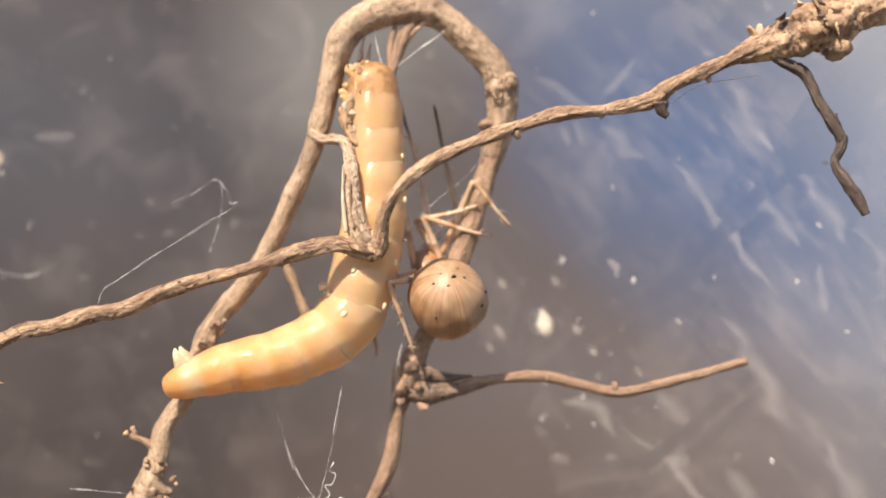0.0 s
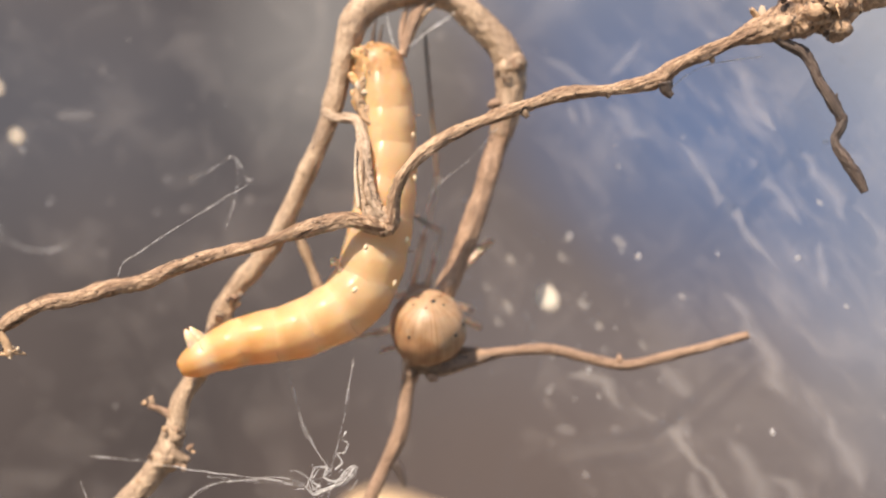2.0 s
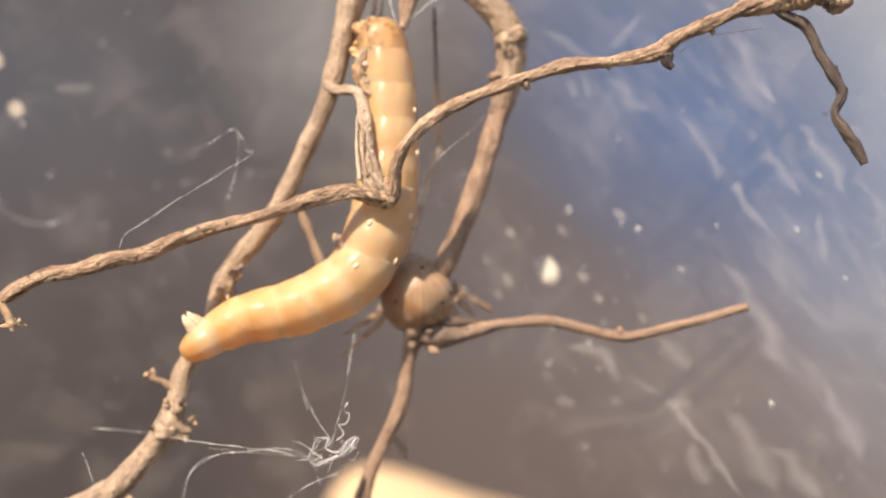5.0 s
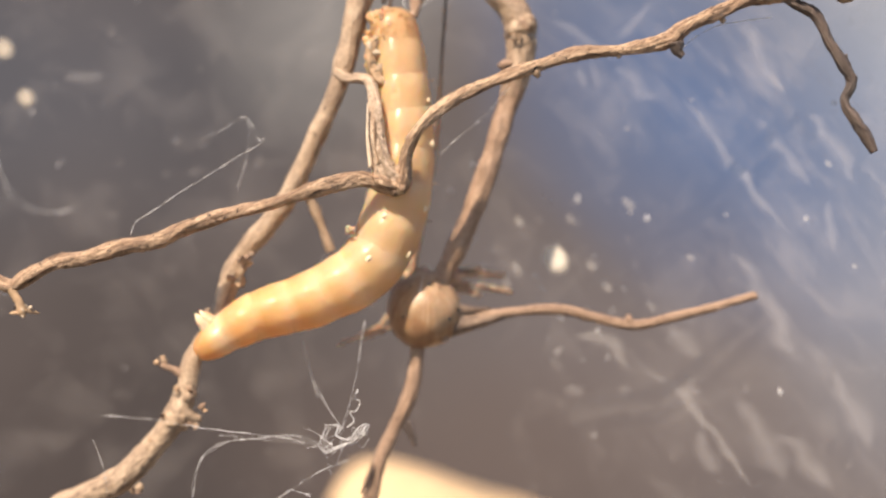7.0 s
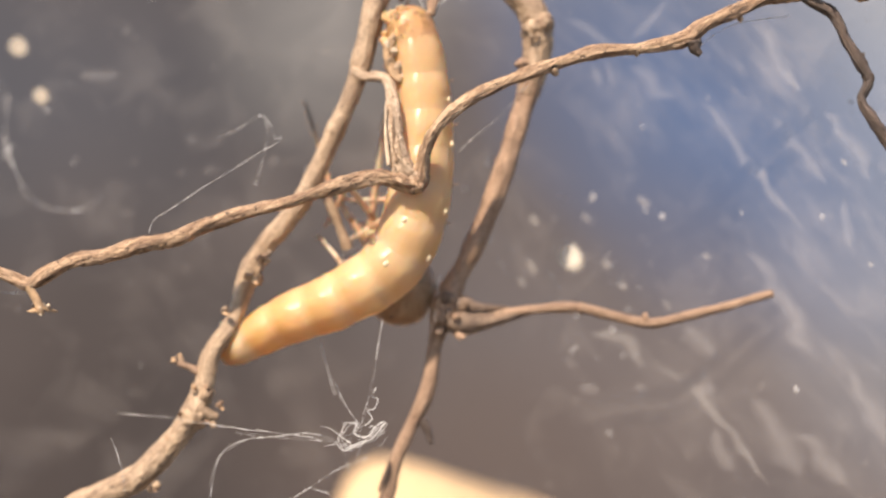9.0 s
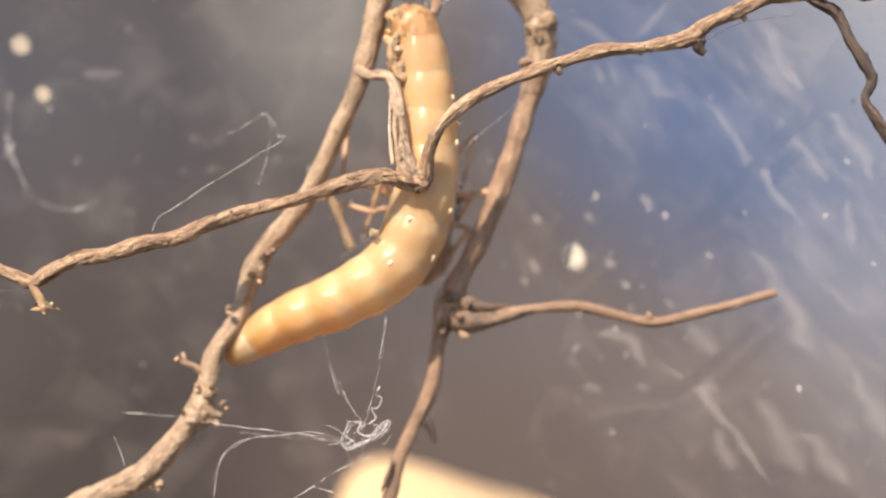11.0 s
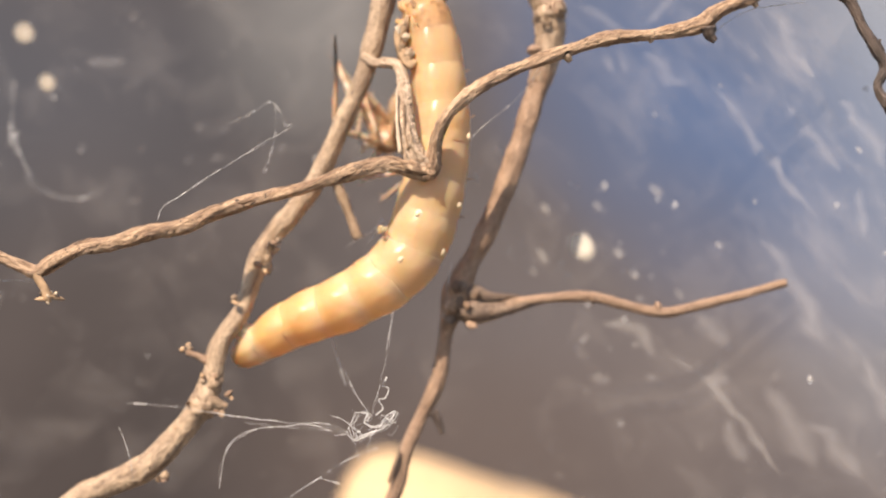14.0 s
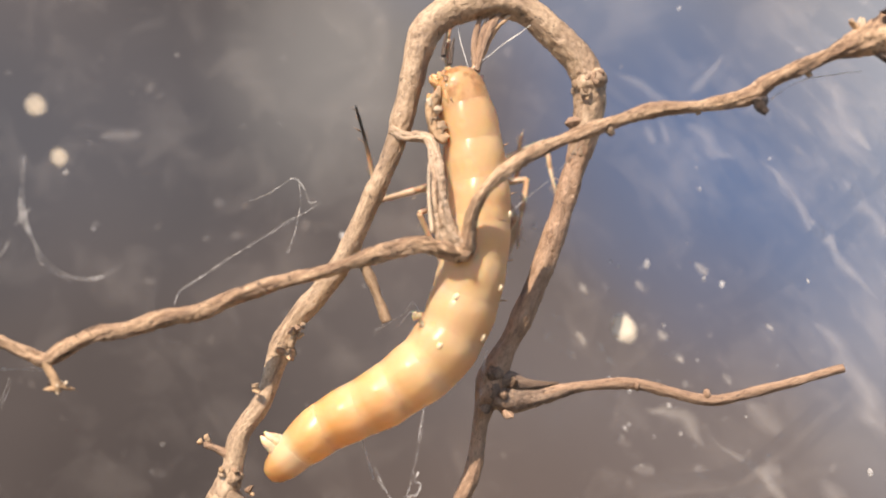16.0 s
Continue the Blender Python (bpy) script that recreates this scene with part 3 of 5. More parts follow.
ARCH_RIGHT = [
    (2.71, 4.80, 98.80, 0.70), (1.75, 4.80, 95.64, 0.67), (0.83, 4.80, 93.22, 0.67), (-0.20, 4.80, 90.81, 0.67),
    (-1.16, 4.80, 88.95, 0.67), (-1.86, 4.90, 87.47, 0.89), (-2.22, 4.90, 86.17, 0.70), (-2.66, 5.00, 84.49, 0.48),
    (-3.14, 5.10, 81.52, 0.48), (-4.25, 5.20, 79.09, 0.45), (-5.24, 5.20, 76.86, 0.45), (-5.83, 5.20, 74.45, 0.48),
    (-6.45, 5.20, 71.86, 0.48), (-7.69, 5.00, 58.61, 0.52), (-12.44, 4.00, -13.22, 0.59),
]

REAR_SHOOT = [
    (-1.67, 5.20, 86.30, 0.45), (-0.55, 5.15, 86.10, 0.42), (0.75, 5.05, 86.22, 0.38), (2.04, 5.00, 86.55, 0.33),
    (4.09, 5.00, 86.85, 0.30), (6.68, 5.00, 86.97, 0.35), (8.91, 5.00, 86.46, 0.32), (11.51, 5.00, 85.95, 0.33),
    (14.11, 5.00, 86.47, 0.30), (16.75, 5.20, 87.14, 0.28), (18.61, 5.20, 87.67, 0.28), (19.54, 5.20, 87.90, 0.26),
]

REAR_PRONG = [
    (-1.70, 4.70, 87.20, 0.60), (-0.60, 4.70, 87.05, 0.55), (0.25, 4.75, 86.95, 0.34), (1.20, 4.80, 86.95, 0.18), (2.10, 4.90, 87.00, 0.08),
]

BACK_TWIG = [
    (-10.47, 4.60, 95.29, 0.30), (-9.57, 4.60, 93.74, 0.33), (-8.90, 4.60, 92.18, 0.30), (-8.34, 4.60, 90.71, 0.33),
]

ARCH_SPUR = [
    (-17.73, 3.20, 82.71, 0.29), (-18.35, 3.20, 83.07, 0.22), (-19.01, 3.20, 83.32, 0.22), (-19.23, 3.20, 83.50, 0.15),
]

ARCH_NUB = [
    (-17.66, 2.90, 80.45, 0.58), (-17.04, 2.90, 80.09, 0.40), (-16.53, 2.90, 79.94, 0.18),
]

LOW_SPUR = [
    (-3.50, 5.10, 79.48, 0.33), (-3.13, 5.10, 78.85, 0.26), (-2.87, 5.10, 78.00, 0.15),
]

LEFT_HOOK = [
    (-27.89, -0.20, 88.44, 0.29), (-27.62, -0.20, 87.95, 0.20), (-27.32, -0.20, 87.46, 0.20), (-27.15, -0.20, 86.97, 0.23),
    (-27.05, -0.20, 86.62, 0.13),
]

NUB_A = [
    (9.62, 0.00, 103.40, 0.24), (9.83, 0.00, 103.08, 0.24), (10.00, 0.00, 102.77, 0.14),
]

NUB_B = [
    (4.63, 0.00, 102.08, 0.28), (4.80, 0.00, 101.80, 0.28), (4.98, 0.00, 101.55, 0.14),
]

NUB_C = [
    (15.97, 0.00, 105.63, 0.28), (16.21, 0.00, 105.28, 0.24), (16.46, 0.00, 104.96, 0.14),
]

THORN = [
    (23.83, 0.00, 102.19, 0.24), (23.93, 0.00, 102.61, 0.17), (24.00, 0.00, 102.99, 0.07),
]

THORN_LOW = [
    (24.24, 0.00, 101.67, 0.21), (24.45, 0.00, 101.56, 0.21), (24.59, 0.00, 101.21, 0.10),
]

FRONT_NUB = [
    (13.37, -0.30, 103.64, 0.47), (13.50, -0.30, 103.10, 0.34), (13.83, -0.30, 102.79, 0.20),
]

def build_front_twig():
    root = thing("bare_twig", (-54, 0, 95), "thin dry tan twig with cracked bark, reaching across the tub", "twig", "dry twigs in the tub")
    o = root.location / MM
    stem = Shape().tube(FRONT_LEFT + FRONT_RIGHT, 36, 0.09, 0.36, 1.3, 0.22, 0.26)
    part("stem", stem, BARK_FRONT, root, "tan twisted bark", o)
    # The shoot's shade is put into its bark colour, darker than the stem's.
    part("side_shoot", Shape().tube(SIDE_SHOOT, 24, 0.1, 0.46, 4.2, 0.1, 0.3), BARK_DARK, root, "short grey shoot, its shade put into the bark colour", o)
    part("stub", Shape().tube(STUB, 26, 0.08, 0.5, 6.8, 0.3, 0.25), BARK_STUB, root, "split peeling stub of bark", o)
    part("hook", Shape().tube(LEFT_HOOK, 12, 0.1, 0.5, 2.2, 0, 0.5), FLAKE, root, "", o)
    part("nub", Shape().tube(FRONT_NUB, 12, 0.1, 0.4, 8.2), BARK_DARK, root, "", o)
    lump = Shape().blob((22.3, -0.1, 108.2), (1.75, 1.45, 1.25), 0.35, 3.0, 22, 30, Matrix.Rotation(-0.35, 3, "Y"))
    lump.blob((23.95, -0.2, 107.0), (0.95, 0.9, 0.8), 0.35, 5.0, 14, 18)
    lump.blob((24.3, -0.3, 108.6), (0.95, 1.0, 1.05), 0.5, 6.0, 14, 18)
    part("knot", lump, BARK_GALL, root, "gnarled swollen knot with torn bark", o)
    rnd = random.Random(5)
    axis = Vector((0.93, 0, 0.36))
    for k in range(30):
        q, w = 2 * math.pi * k / 10 + rnd.uniform(-0.25, 0.25), (0.9, 1.6, 2.3)[k // 10] + rnd.uniform(-0.3, 0.3)
        out = Vector((0, math.cos(q), math.sin(q)))
        out = (out - axis * out.dot(axis)).normalized()
        c = Vector((22.3, -0.1, 108.05)) + axis * (w - 0.3) + out * (1.42 - 0.14 * (k // 10))
        way = (axis * -0.35 + out * 0.55 + Vector([rnd.gauss(0, 0.35) for _ in range(3)])).normalized()
        f = Shape().flake(c - way * 0.15, way, axis, rnd.uniform(0.5, 1.0), rnd.uniform(0.25, 0.5), rnd.uniform(-0.9, 0.5), k * 1.7, 0.06)
        part("bud_scale", f, (FLAKE, BARK_KNOT, BARK_GALL, FLAKE)[k % 4], root, "", o)
    for k, (dx, dz, lean) in enumerate(((-0.25, 0.0, -0.5), (0.0, 0.05, 0.1), (0.22, -0.05, 0.7), (0.05, 0.1, -0.2))):
        f = Shape().flake((19.4 + dx, -0.1 + 0.12 * k, 107.5 + dz), (lean, -0.1, 1.0), (-0.6, -0.8, 0.1), 0.85, 0.24, 0.35 - 0.25 * k, k * 2.3, 0.06)
        part("bud_scale", f, PEELED if k % 2 else FLAKE, root, "", o)
    for k, (px, pz) in enumerate(((20.3, 108.55), (21.7, 106.9), (23.2, 106.3), (22.0, 107.6))):
        f = Shape().flake((px, -0.95, pz), (rnd.gauss(-0.4, 0.4), -0.7, rnd.gauss(0.3, 0.4)), (0.4, -0.5, 0.6), 0.6, 0.3, 0.5, 20 + k, 0.06)
        part("bud_scale", f, FLAKE if k % 2 else BARK_DARK, root, "", o)
    elbow = Shape().blob((-3.75, 0.0, 94.75), (0.62, 0.6, 0.5), 0.55, 22.0, 14, 18)
    elbow.blob((-4.6, -0.35, 94.95), (0.75, 0.3, 0.3), 0.5, 23.0, 12, 14, Matrix.Rotation(0.5, 3, "Y"))
    part("knot", elbow, BARK_FRONT, root, "", o)
    hx, hy, hz, _ = LEFT_HOOK[-2]
    for k in range(14):
        a = Vector((hx + rnd.gauss(0, 0.2), hy + rnd.gauss(0, 0.1), hz + rnd.uniform(-0.2, 0.5)))
        d = Vector((rnd.gauss(0, 0.4), rnd.gauss(0, 0.25), rnd.gauss(-0.1, 0.3)))
        part("bud_scale", Shape().tube([(*a, 0.10), (*(a + d * 0.5), 0.15), (*(a + d * 0.9), 0.03)], 7, 0.08, 0.7, k * 3.1), (PEELED, FLAKE, BARK_DARK)[k % 3], root, "", o)
    tip = Shape().tube(STUB_TIP, 18, 0.08, 0.8, 27.0, 0.2, 0.7)
    for k, (x, y, z, r) in enumerate(STUB_TIP + STUB_TIP[1:4]):
        flake = Shape().blob((x + rnd.gauss(0, 0.2), y - 0.1 + rnd.gauss(0, 0.1), z + rnd.gauss(0, 0.15)), (r * rnd.uniform(0.7, 1.1), r * 0.8, r * rnd.uniform(0.8, 1.4)), 0.7, k * 2.1, 10, 12)
        part("flake", flake, (FLAKE, BARK_ARCH, PEELED)[k % 3], root, "", o)
    part("stub_tip", tip, FLAKE, root, "pale frayed tip of the stub", o)
    # Loosened strips of bark on the stub.
    for k, (a, b) in enumerate((((-5.5, -0.05, 95.9), (-5.72, 0.2, 99.9)), ((-5.0, -0.25, 96.1), (-5.25, 0.1, 99.0)), ((-4.5, -0.3, 95.6), (-4.85, -0.25, 97.4)))):
        a, b = Vector(a), Vector(b)
        m = (a + b) / 2 + Vector((-0.08, -0.1, 0))
        part("bark_strip", Shape().tube([(*a, 0.13), (*m, 0.10), (*b, 0.03)], 8, 0.12, 0.5, k + 0.5), (PEELED, BARK_FRONT, BARK_ARCH)[k], root, ("pale peeled strip", "", "")[k], o)
    for k, row in enumerate((NUB_A, NUB_B, NUB_C)):
        part("nub", Shape().tube(row, 10, 0.06, 0.4, k * 2.9), BARK_ARCH, root, "", o)
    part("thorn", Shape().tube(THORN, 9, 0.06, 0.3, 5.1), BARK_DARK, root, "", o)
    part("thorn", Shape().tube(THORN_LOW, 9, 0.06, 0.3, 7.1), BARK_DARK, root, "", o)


def build_arched_twig():
    root = thing("arched_twig", (-33, 3, 0), "thick dry twig bent into an arch, standing on the tub floor", "twig", "dry twigs in the tub")
    o = root.location / MM
    left = ARCH_LEFT + ARCH_TOP
    part("stem", Shape().tube(left, 40, 0.11, 0.16, 9.1, 0.05, 0.16), BARK_ARCH, root, "grey-tan weathered bark", o)
    part("right_limb", Shape().tube(ARCH_TOP[-2:] + ARCH_RIGHT, 30, 0.12, 0.17, 11.7, 0.05, 0.2), BARK_REAR, root, "brown thinner limb", o)
    part("side_shoot", Shape().tube(REAR_SHOOT, 22, 0.1, 0.24, 13.3, 0.08, 0.2), BARK_REAR, root, "slender brown shoot", o)
    for k, (x, z, r) in enumerate(((6.90, 86.90, 0.42), (11.13, 86.32, 0.36))):
        part("node_ring", Shape().blob((x, 4.98, z), (0.22, r, r), 0.35, 40.0 + k, 10, 14), BARK_REAR, root, "", o)
    part("prong", Shape().tube(REAR_PRONG, 12, 0.12, 0.3, 15.3), BARK_KNOT, root, "", o)
    part("spur", Shape().tube(ARCH_SPUR, 12, 0.1, 0.5, 17.3, 0, 0.5), BARK_REAR, root, "", o)
    rnd = random.Random(8)
    sx, sy, sz, _ = ARCH_SPUR[-1]
    for k in range(5):
        d = Vector((rnd.gauss(-0.1, 0.22), rnd.gauss(0, 0.15), rnd.gauss(0, 0.25)))
        part("bud_scale", Shape().blob((sx + d.x + 0.1, sy + d.y, sz + d.z), (0.15, 0.12, 0.17), 0.8, k * 1.9, 8, 9), (FLAKE, BARK_ARCH, BARK_REAR)[k % 3], root, "", o)
    part("nub", Shape().tube(ARCH_NUB, 14, 0.1, 0.4, 18.3), BARK_ARCH, root, "", o)
    part("spur", Shape().tube(LOW_SPUR, 12, 0.1, 0.4, 19.3), BARK_DARK, root, "", o)
    part("back_twig", Shape().tube(BACK_TWIG, 14, 0.1, 0.3, 21.3, 0, 0.3), BARK_ARCH, root, "thin grey broken twig", o)
    knot = Shape().blob((-1.9, 4.7, 86.55), (0.72, 0.75, 1.0), 0.30, 8.0, 18, 24)
    knot.blob((-1.75, 4.2, 87.6), (0.55, 0.5, 0.5), 0.35, 9.0, 12, 16)
    knot.tube([(-1.9, 4.8, 86.3, 0.72), (-1.0, 4.8, 86.0, 0.82), (0.1, 4.9, 86.0, 0.68), (1.3, 5.0, 86.2, 0.50), (2.6, 5.0, 86.55, 0.36), (3.6, 5.0, 86.75, 0.24)], 22, 0.12, 0.28, 10.0, 0.1, 0.2)
    part("knot", knot, BARK_KNOT, root, "dark knotted fork", o)
    part("bud_scar", Shape().blob((-2.35, 4.15, 86.35), (0.45, 0.42, 0.55), 0.3, 29.0, 12, 16), BARK_REAR, root, "", o)
    part("bud_scar", Shape().blob((-1.3, 3.85, 86.35), (0.26, 0.2, 0.26), 0.5, 30.0, 10, 12), BARK_REAR, root, "", o)
    for k, (bx, bz, way) in enumerate(((-2.1, 87.0, (-0.5, -0.4, 0.7)), (-1.0, 86.9, (0.7, -0.4, 0.5)), (-1.2, 85.4, (0.6, -0.3, -0.7)), (-2.2, 85.7, (-0.4, -0.5, -0.6)))):
        part("bud_scale", Shape().flake((bx, 4.2, bz), way, (0.2, -0.8, 0.3), 0.7, 0.35, 0.2, k * 3.3, 0.08), BARK_KNOT if k % 2 else BARK_REAR, root, "", o)
    swelling = Shape().blob((4.0, 4.7, 105.3), (1.05, 1.05, 1.0), 0.25, 12.0, 20, 26)
    swelling.blob((4.5, 4.1, 105.6), (0.55, 0.55, 0.6), 0.3, 13.0, 14, 16)
    part("bud_scar", swelling, BARK_ARCH, root, "swollen bud scar", o)
    for k, (rx, rz, r) in enumerate(((4.55, 105.55, 0.36), (3.75, 104.75, 0.28), (3.6, 105.7, 0.33))):
        loop = [(rx + r * math.cos(q), 3.62 + 0.12 * math.sin(q) + 0.1 * k, rz + r * math.sin(q), 0.11) for q in np.linspace(0.8 + 2.1 * k, 4.6 + 2.1 * k, 8)]
        part("bud_scar", Shape().tube(loop, 10, 0.08, 0.7, 14.0 + k, 0, 0.7), BARK_ARCH if k == 1 else BARK_REAR, root, "", o)
    part("bud_scar", Shape().blob((3.1, 4.4, 102.9), (0.62, 0.6, 0.36), 0.35, 15.0, 12, 16), BARK_REAR, root, "", o)
    gash = Shape().blob((-14.2, 3.75, 89.7), (0.42, 0.5, 0.95), 0.6, 16.0, 14, 18, Matrix.Rotation(0.5, 3, "Y"))
    gash.blob((-14.1, 3.6, 88.8), (0.3, 0.3, 0.42), 0.6, 17.0, 10, 12)
    part("bud_scar", gash, BARK_ARCH, root, "", o)
    ring = Shape().blob((-18.0, 3.0, 80.0), (0.95, 0.9, 0.75), 0.4, 18.0, 14, 18)
    ring.blob((-17.2, 2.6, 81.4), (0.4, 0.4, 0.5), 0.5, 19.0, 10, 12)
    part("bud_scar", ring, BARK_ARCH, root, "", o)
    # Torn bark, old bud scales and cracks along the standing limb.
    rnd = random.Random(12)
    for k, (x, z) in enumerate(((-14.3, 89.0), (-13.8, 89.7), (-13.5, 90.4), (-14.1, 90.0), (-18.1, 81.8), (-17.4, 81.9), (-18.6, 79.8), (-18.1, 79.6), (-17.1, 79.8), (-16.6, 80.8), (-20.8, 75.4), (-20.3, 75.7), (-19.7, 78.1), (-16.2, 86.9))):
        for j in range(2):
            way = Vector((rnd.gauss(0.3, 0.6), -0.35, rnd.gauss(0, 0.6)))
            f = Shape().flake((x + rnd.gauss(0, 0.12), 2.55 + rnd.uniform(0, 0.2), z + rnd.gauss(0, 0.12)), way, (rnd.gauss(0, 0.4), -0.9, 0.3), rnd.uniform(0.35, 0.7), rnd.uniform(0.14, 0.3), rnd.uniform(0.0, 0.6), k * 2.7 + j, 0.06)
            part("bark_flake", f, (BARK_REAR, FLAKE, BARK_ARCH)[(k + j) % 3], root, "", o)
    # A dark strip imitates the shade in a slit along the limb.
    slit_strip = [(-5.58, 4.55, 76.99, 0.05), (-5.91, 4.5, 75.94, 0.15), (-6.35, 4.55, 74.89, 0.06)]
    part("bark_strip", Shape().tube(slit_strip, 10, 0.1, 0.4, 33.0), BARK_KNOT, root, "dark strip in place of the shaded slit", o)
    # Dry fibres tied up between the arch and the larva's head.
    rnd = random.Random(31)
    for k in range(9):
        a = Vector((-3.1 + rnd.gauss(0, 0.22), 3.6 + rnd.gauss(0, 0.2), 105.9))
        c = Vector((-1.3 + rnd.gauss(0, 0.9), 4.2, 109.6 + rnd.gauss(0, 0.4)))
        m = (a * 0.45 + c * 0.55) + Vector((-0.35 + rnd.gauss(0, 0.12), 0, rnd.gauss(0, 0.15)))
        r = (0.18, 0.13, 0.022)[k % 3]
        part("fibre", Shape().tube([(*a, r), (*m, r * 1.2), (*c, r * 0.5)], 8, 0.12, 0.5, k * 2.3, 0, 0.5), (BARK_REAR, FLAKE, SILK)[k % 3], root, "", o)
    for x, z in ((-4.5, 106.9), (-4.9, 107.4)):
        part("fibre", Shape().tube([(x, 3.4, z - 0.6, 0.16), (x + 0.1, 3.5, z + 0.3, 0.14), (x + 0.25, 3.7, z + 1.1, 0.05)], 8, 0.12, 0.5, x), BARK_DARK, root, "", o)


build_front_twig()
build_arched_twig()


# ---- stone behind the tub ----
def build_stone():
    outline = [(-15.0, 0), (-15.2, 30), (-14.6, 60), (-13.6, 66.5), (-11.5, 69.6), (-7.5, 69.9), (-1.4, 68.3), (4.5, 66.3), (8.5, 65.0), (20, 60.5), (40, 49), (46, 30), (47, 0)]
    line, _ = spline([(x, 0, z, 0) for x, z in outline], 2.0)
    s, depths = Shape(), ((46, 0.90), (49, 0.97), (54, 1.0), (64, 1.0), (72, 0.96), (76, 0.85))
    for y, k in depths:
        for x, _, z, _ in line:
            w = 1 + 0.02 * noise.noise(Vector((x * 0.12, y * 0.12, z * 0.12)))
            s.v.append((14 + (x - 14) * k * w, y, max(0.0, (z - 1.0) * k * w)))
            s.g.append((x, y, z))
    n = len(line)
    for i in range(len(depths) - 1):
        for k in range(n - 1):
            s.f.append((i * n + k, i * n + k + 1, (i + 1) * n + k + 1, (i + 1) * n + k))
    s.f += [tuple(range(n)), tuple(reversed(range((len(depths) - 1) * n, len(depths) * n)))]
    lone("stone_block", s, STONE, "pale tan sandstone block with a sloping top behind the tub", "stone")


build_stone()

# ---- larva ----
SEGMENTS = 13
GIRTH = [(0.0, 0.3), (0.003, 0.62), (0.008, 0.92), (0.016, 1.18), (0.028, 1.4), (0.045, 1.56), (0.07, 1.68), (0.13, 1.74), (0.19, 1.8), (0.25, 1.88), (0.31, 1.93), (0.43, 2.05), (0.56, 2.06), (0.62, 2.0), (0.68, 1.89), (0.74, 1.78), (0.8, 1.67), (0.86, 1.53), (0.9, 1.39), (0.925, 1.24), (0.945, 1.14), (0.965, 1.0), (0.985, 0.78), (0.995, 0.55), (1.0, 0.3)]
REST = [(-4.68, 3.00, 106.39), (-3.64, 2.91, 102.26), (-3.39, 2.76, 98.02), (-3.71, 2.60, 93.80), (-5.28, 2.50, 89.95), (-8.74, 2.71, 87.57), (-12.74, 3.54, 85.94), (-16.58, 5.00, 83.56)]

def girth(u):
    return float(np.interp(u, [a for a, _ in GIRTH], [b for _, b in GIRTH]))


def body_frame(line, u):
    """Place and turn on the larva's middle line at the share u of its length: z along it, towards the tail."""
    n = len(line) - 1
    i = u * n
    at = [np.interp(i, range(n + 1), line[:, k]) for k in range(3)]
    lo, hi = max(0.0, i - 2), min(n, i + 2)
    d = Vector([np.interp(hi, range(n + 1), line[:, k]) - np.interp(lo, range(n + 1), line[:, k]) for k in range(3)]).normalized()
    y = Vector((0, 1, 0))
    y = (y - d * y.dot(d)).normalized()
    m = Matrix((y.cross(d), y, d)).transposed().to_4x4()
    m.translation = Vector(at)
    return m


def larva_line(nodes):
    return spline(nodes, 0.25)[0]


def larva_segment(k, line):
    """One ring of the body, bent as the body bends, tucked under its neighbours at both ends."""
    mid = body_frame(line, (k + 0.5) / SEGMENTS).inverted()
    me, v, f, tags, sides, rings = bpy.data.meshes.new("segment"), [], [], [], 40, 22
    lo = -0.08 if k else 0.0
    hi = 1.10 if k < SEGMENTS - 1 else 1.0
    for i in range(rings + 1):
        w = lo + (hi - lo) * i / rings
        u = min(1.0, max(0.0, (k + w) / SEGMENTS))
        m = mid @ body_frame(line, u)
        rise = 0.5 - 0.5 * math.cos(2 * math.pi * min(1.0, max(0.0, w)) ** 0.8)
        tuck = 0.988 + 0.028 * rise * float(np.interp(k, (0, 5, 8), (0.8, 0.75, 1.0)))
        tuck -= 0.10 * (max(0.0, -w) + max(0.0, w - 1.0))
        swell = 1.0
        if (k == 0 and i == 0) or (k == SEGMENTS - 1 and i == rings):
            swell *= 0.05
        for j in range(sides):
            q = 2 * math.pi * j / sides
            d = Vector((math.cos(q), math.sin(q), 0))
            p = m.translation + (m.to_3x3() @ d) * girth(u) * swell * tuck
            e = 1 + 0.03 * noise.noise(Vector((math.cos(q) * 1.8, math.sin(q) * 1.8, u * 20))) + 0.012 * noise.noise(Vector((math.cos(q) * 4, math.sin(q) * 4, u * 55)))
            p = m.translation + (p - m.translation) * e
            v.append(tuple(p * MM))
            tags.append((u, min(1, max(0, w)), 0))
    for i in range(rings):
        for j in range(sides):
            n = (j + 1) % sides
            f.append((i * sides + j, i * sides + n, (i + 1) * sides + n, (i + 1) * sides + j))
    f.append(tuple(reversed(range(sides))))
    f.append(tuple(rings * sides + j for j in range(sides)))
    me.from_pydata(v, [], f)
    a = me.attributes.new("body", "FLOAT_VECTOR", "POINT")
    a.data.foreach_set("vector", np.array(tags, float).ravel())
    me.polygons.foreach_set("use_smooth", [True] * len(me.polygons))
    return me


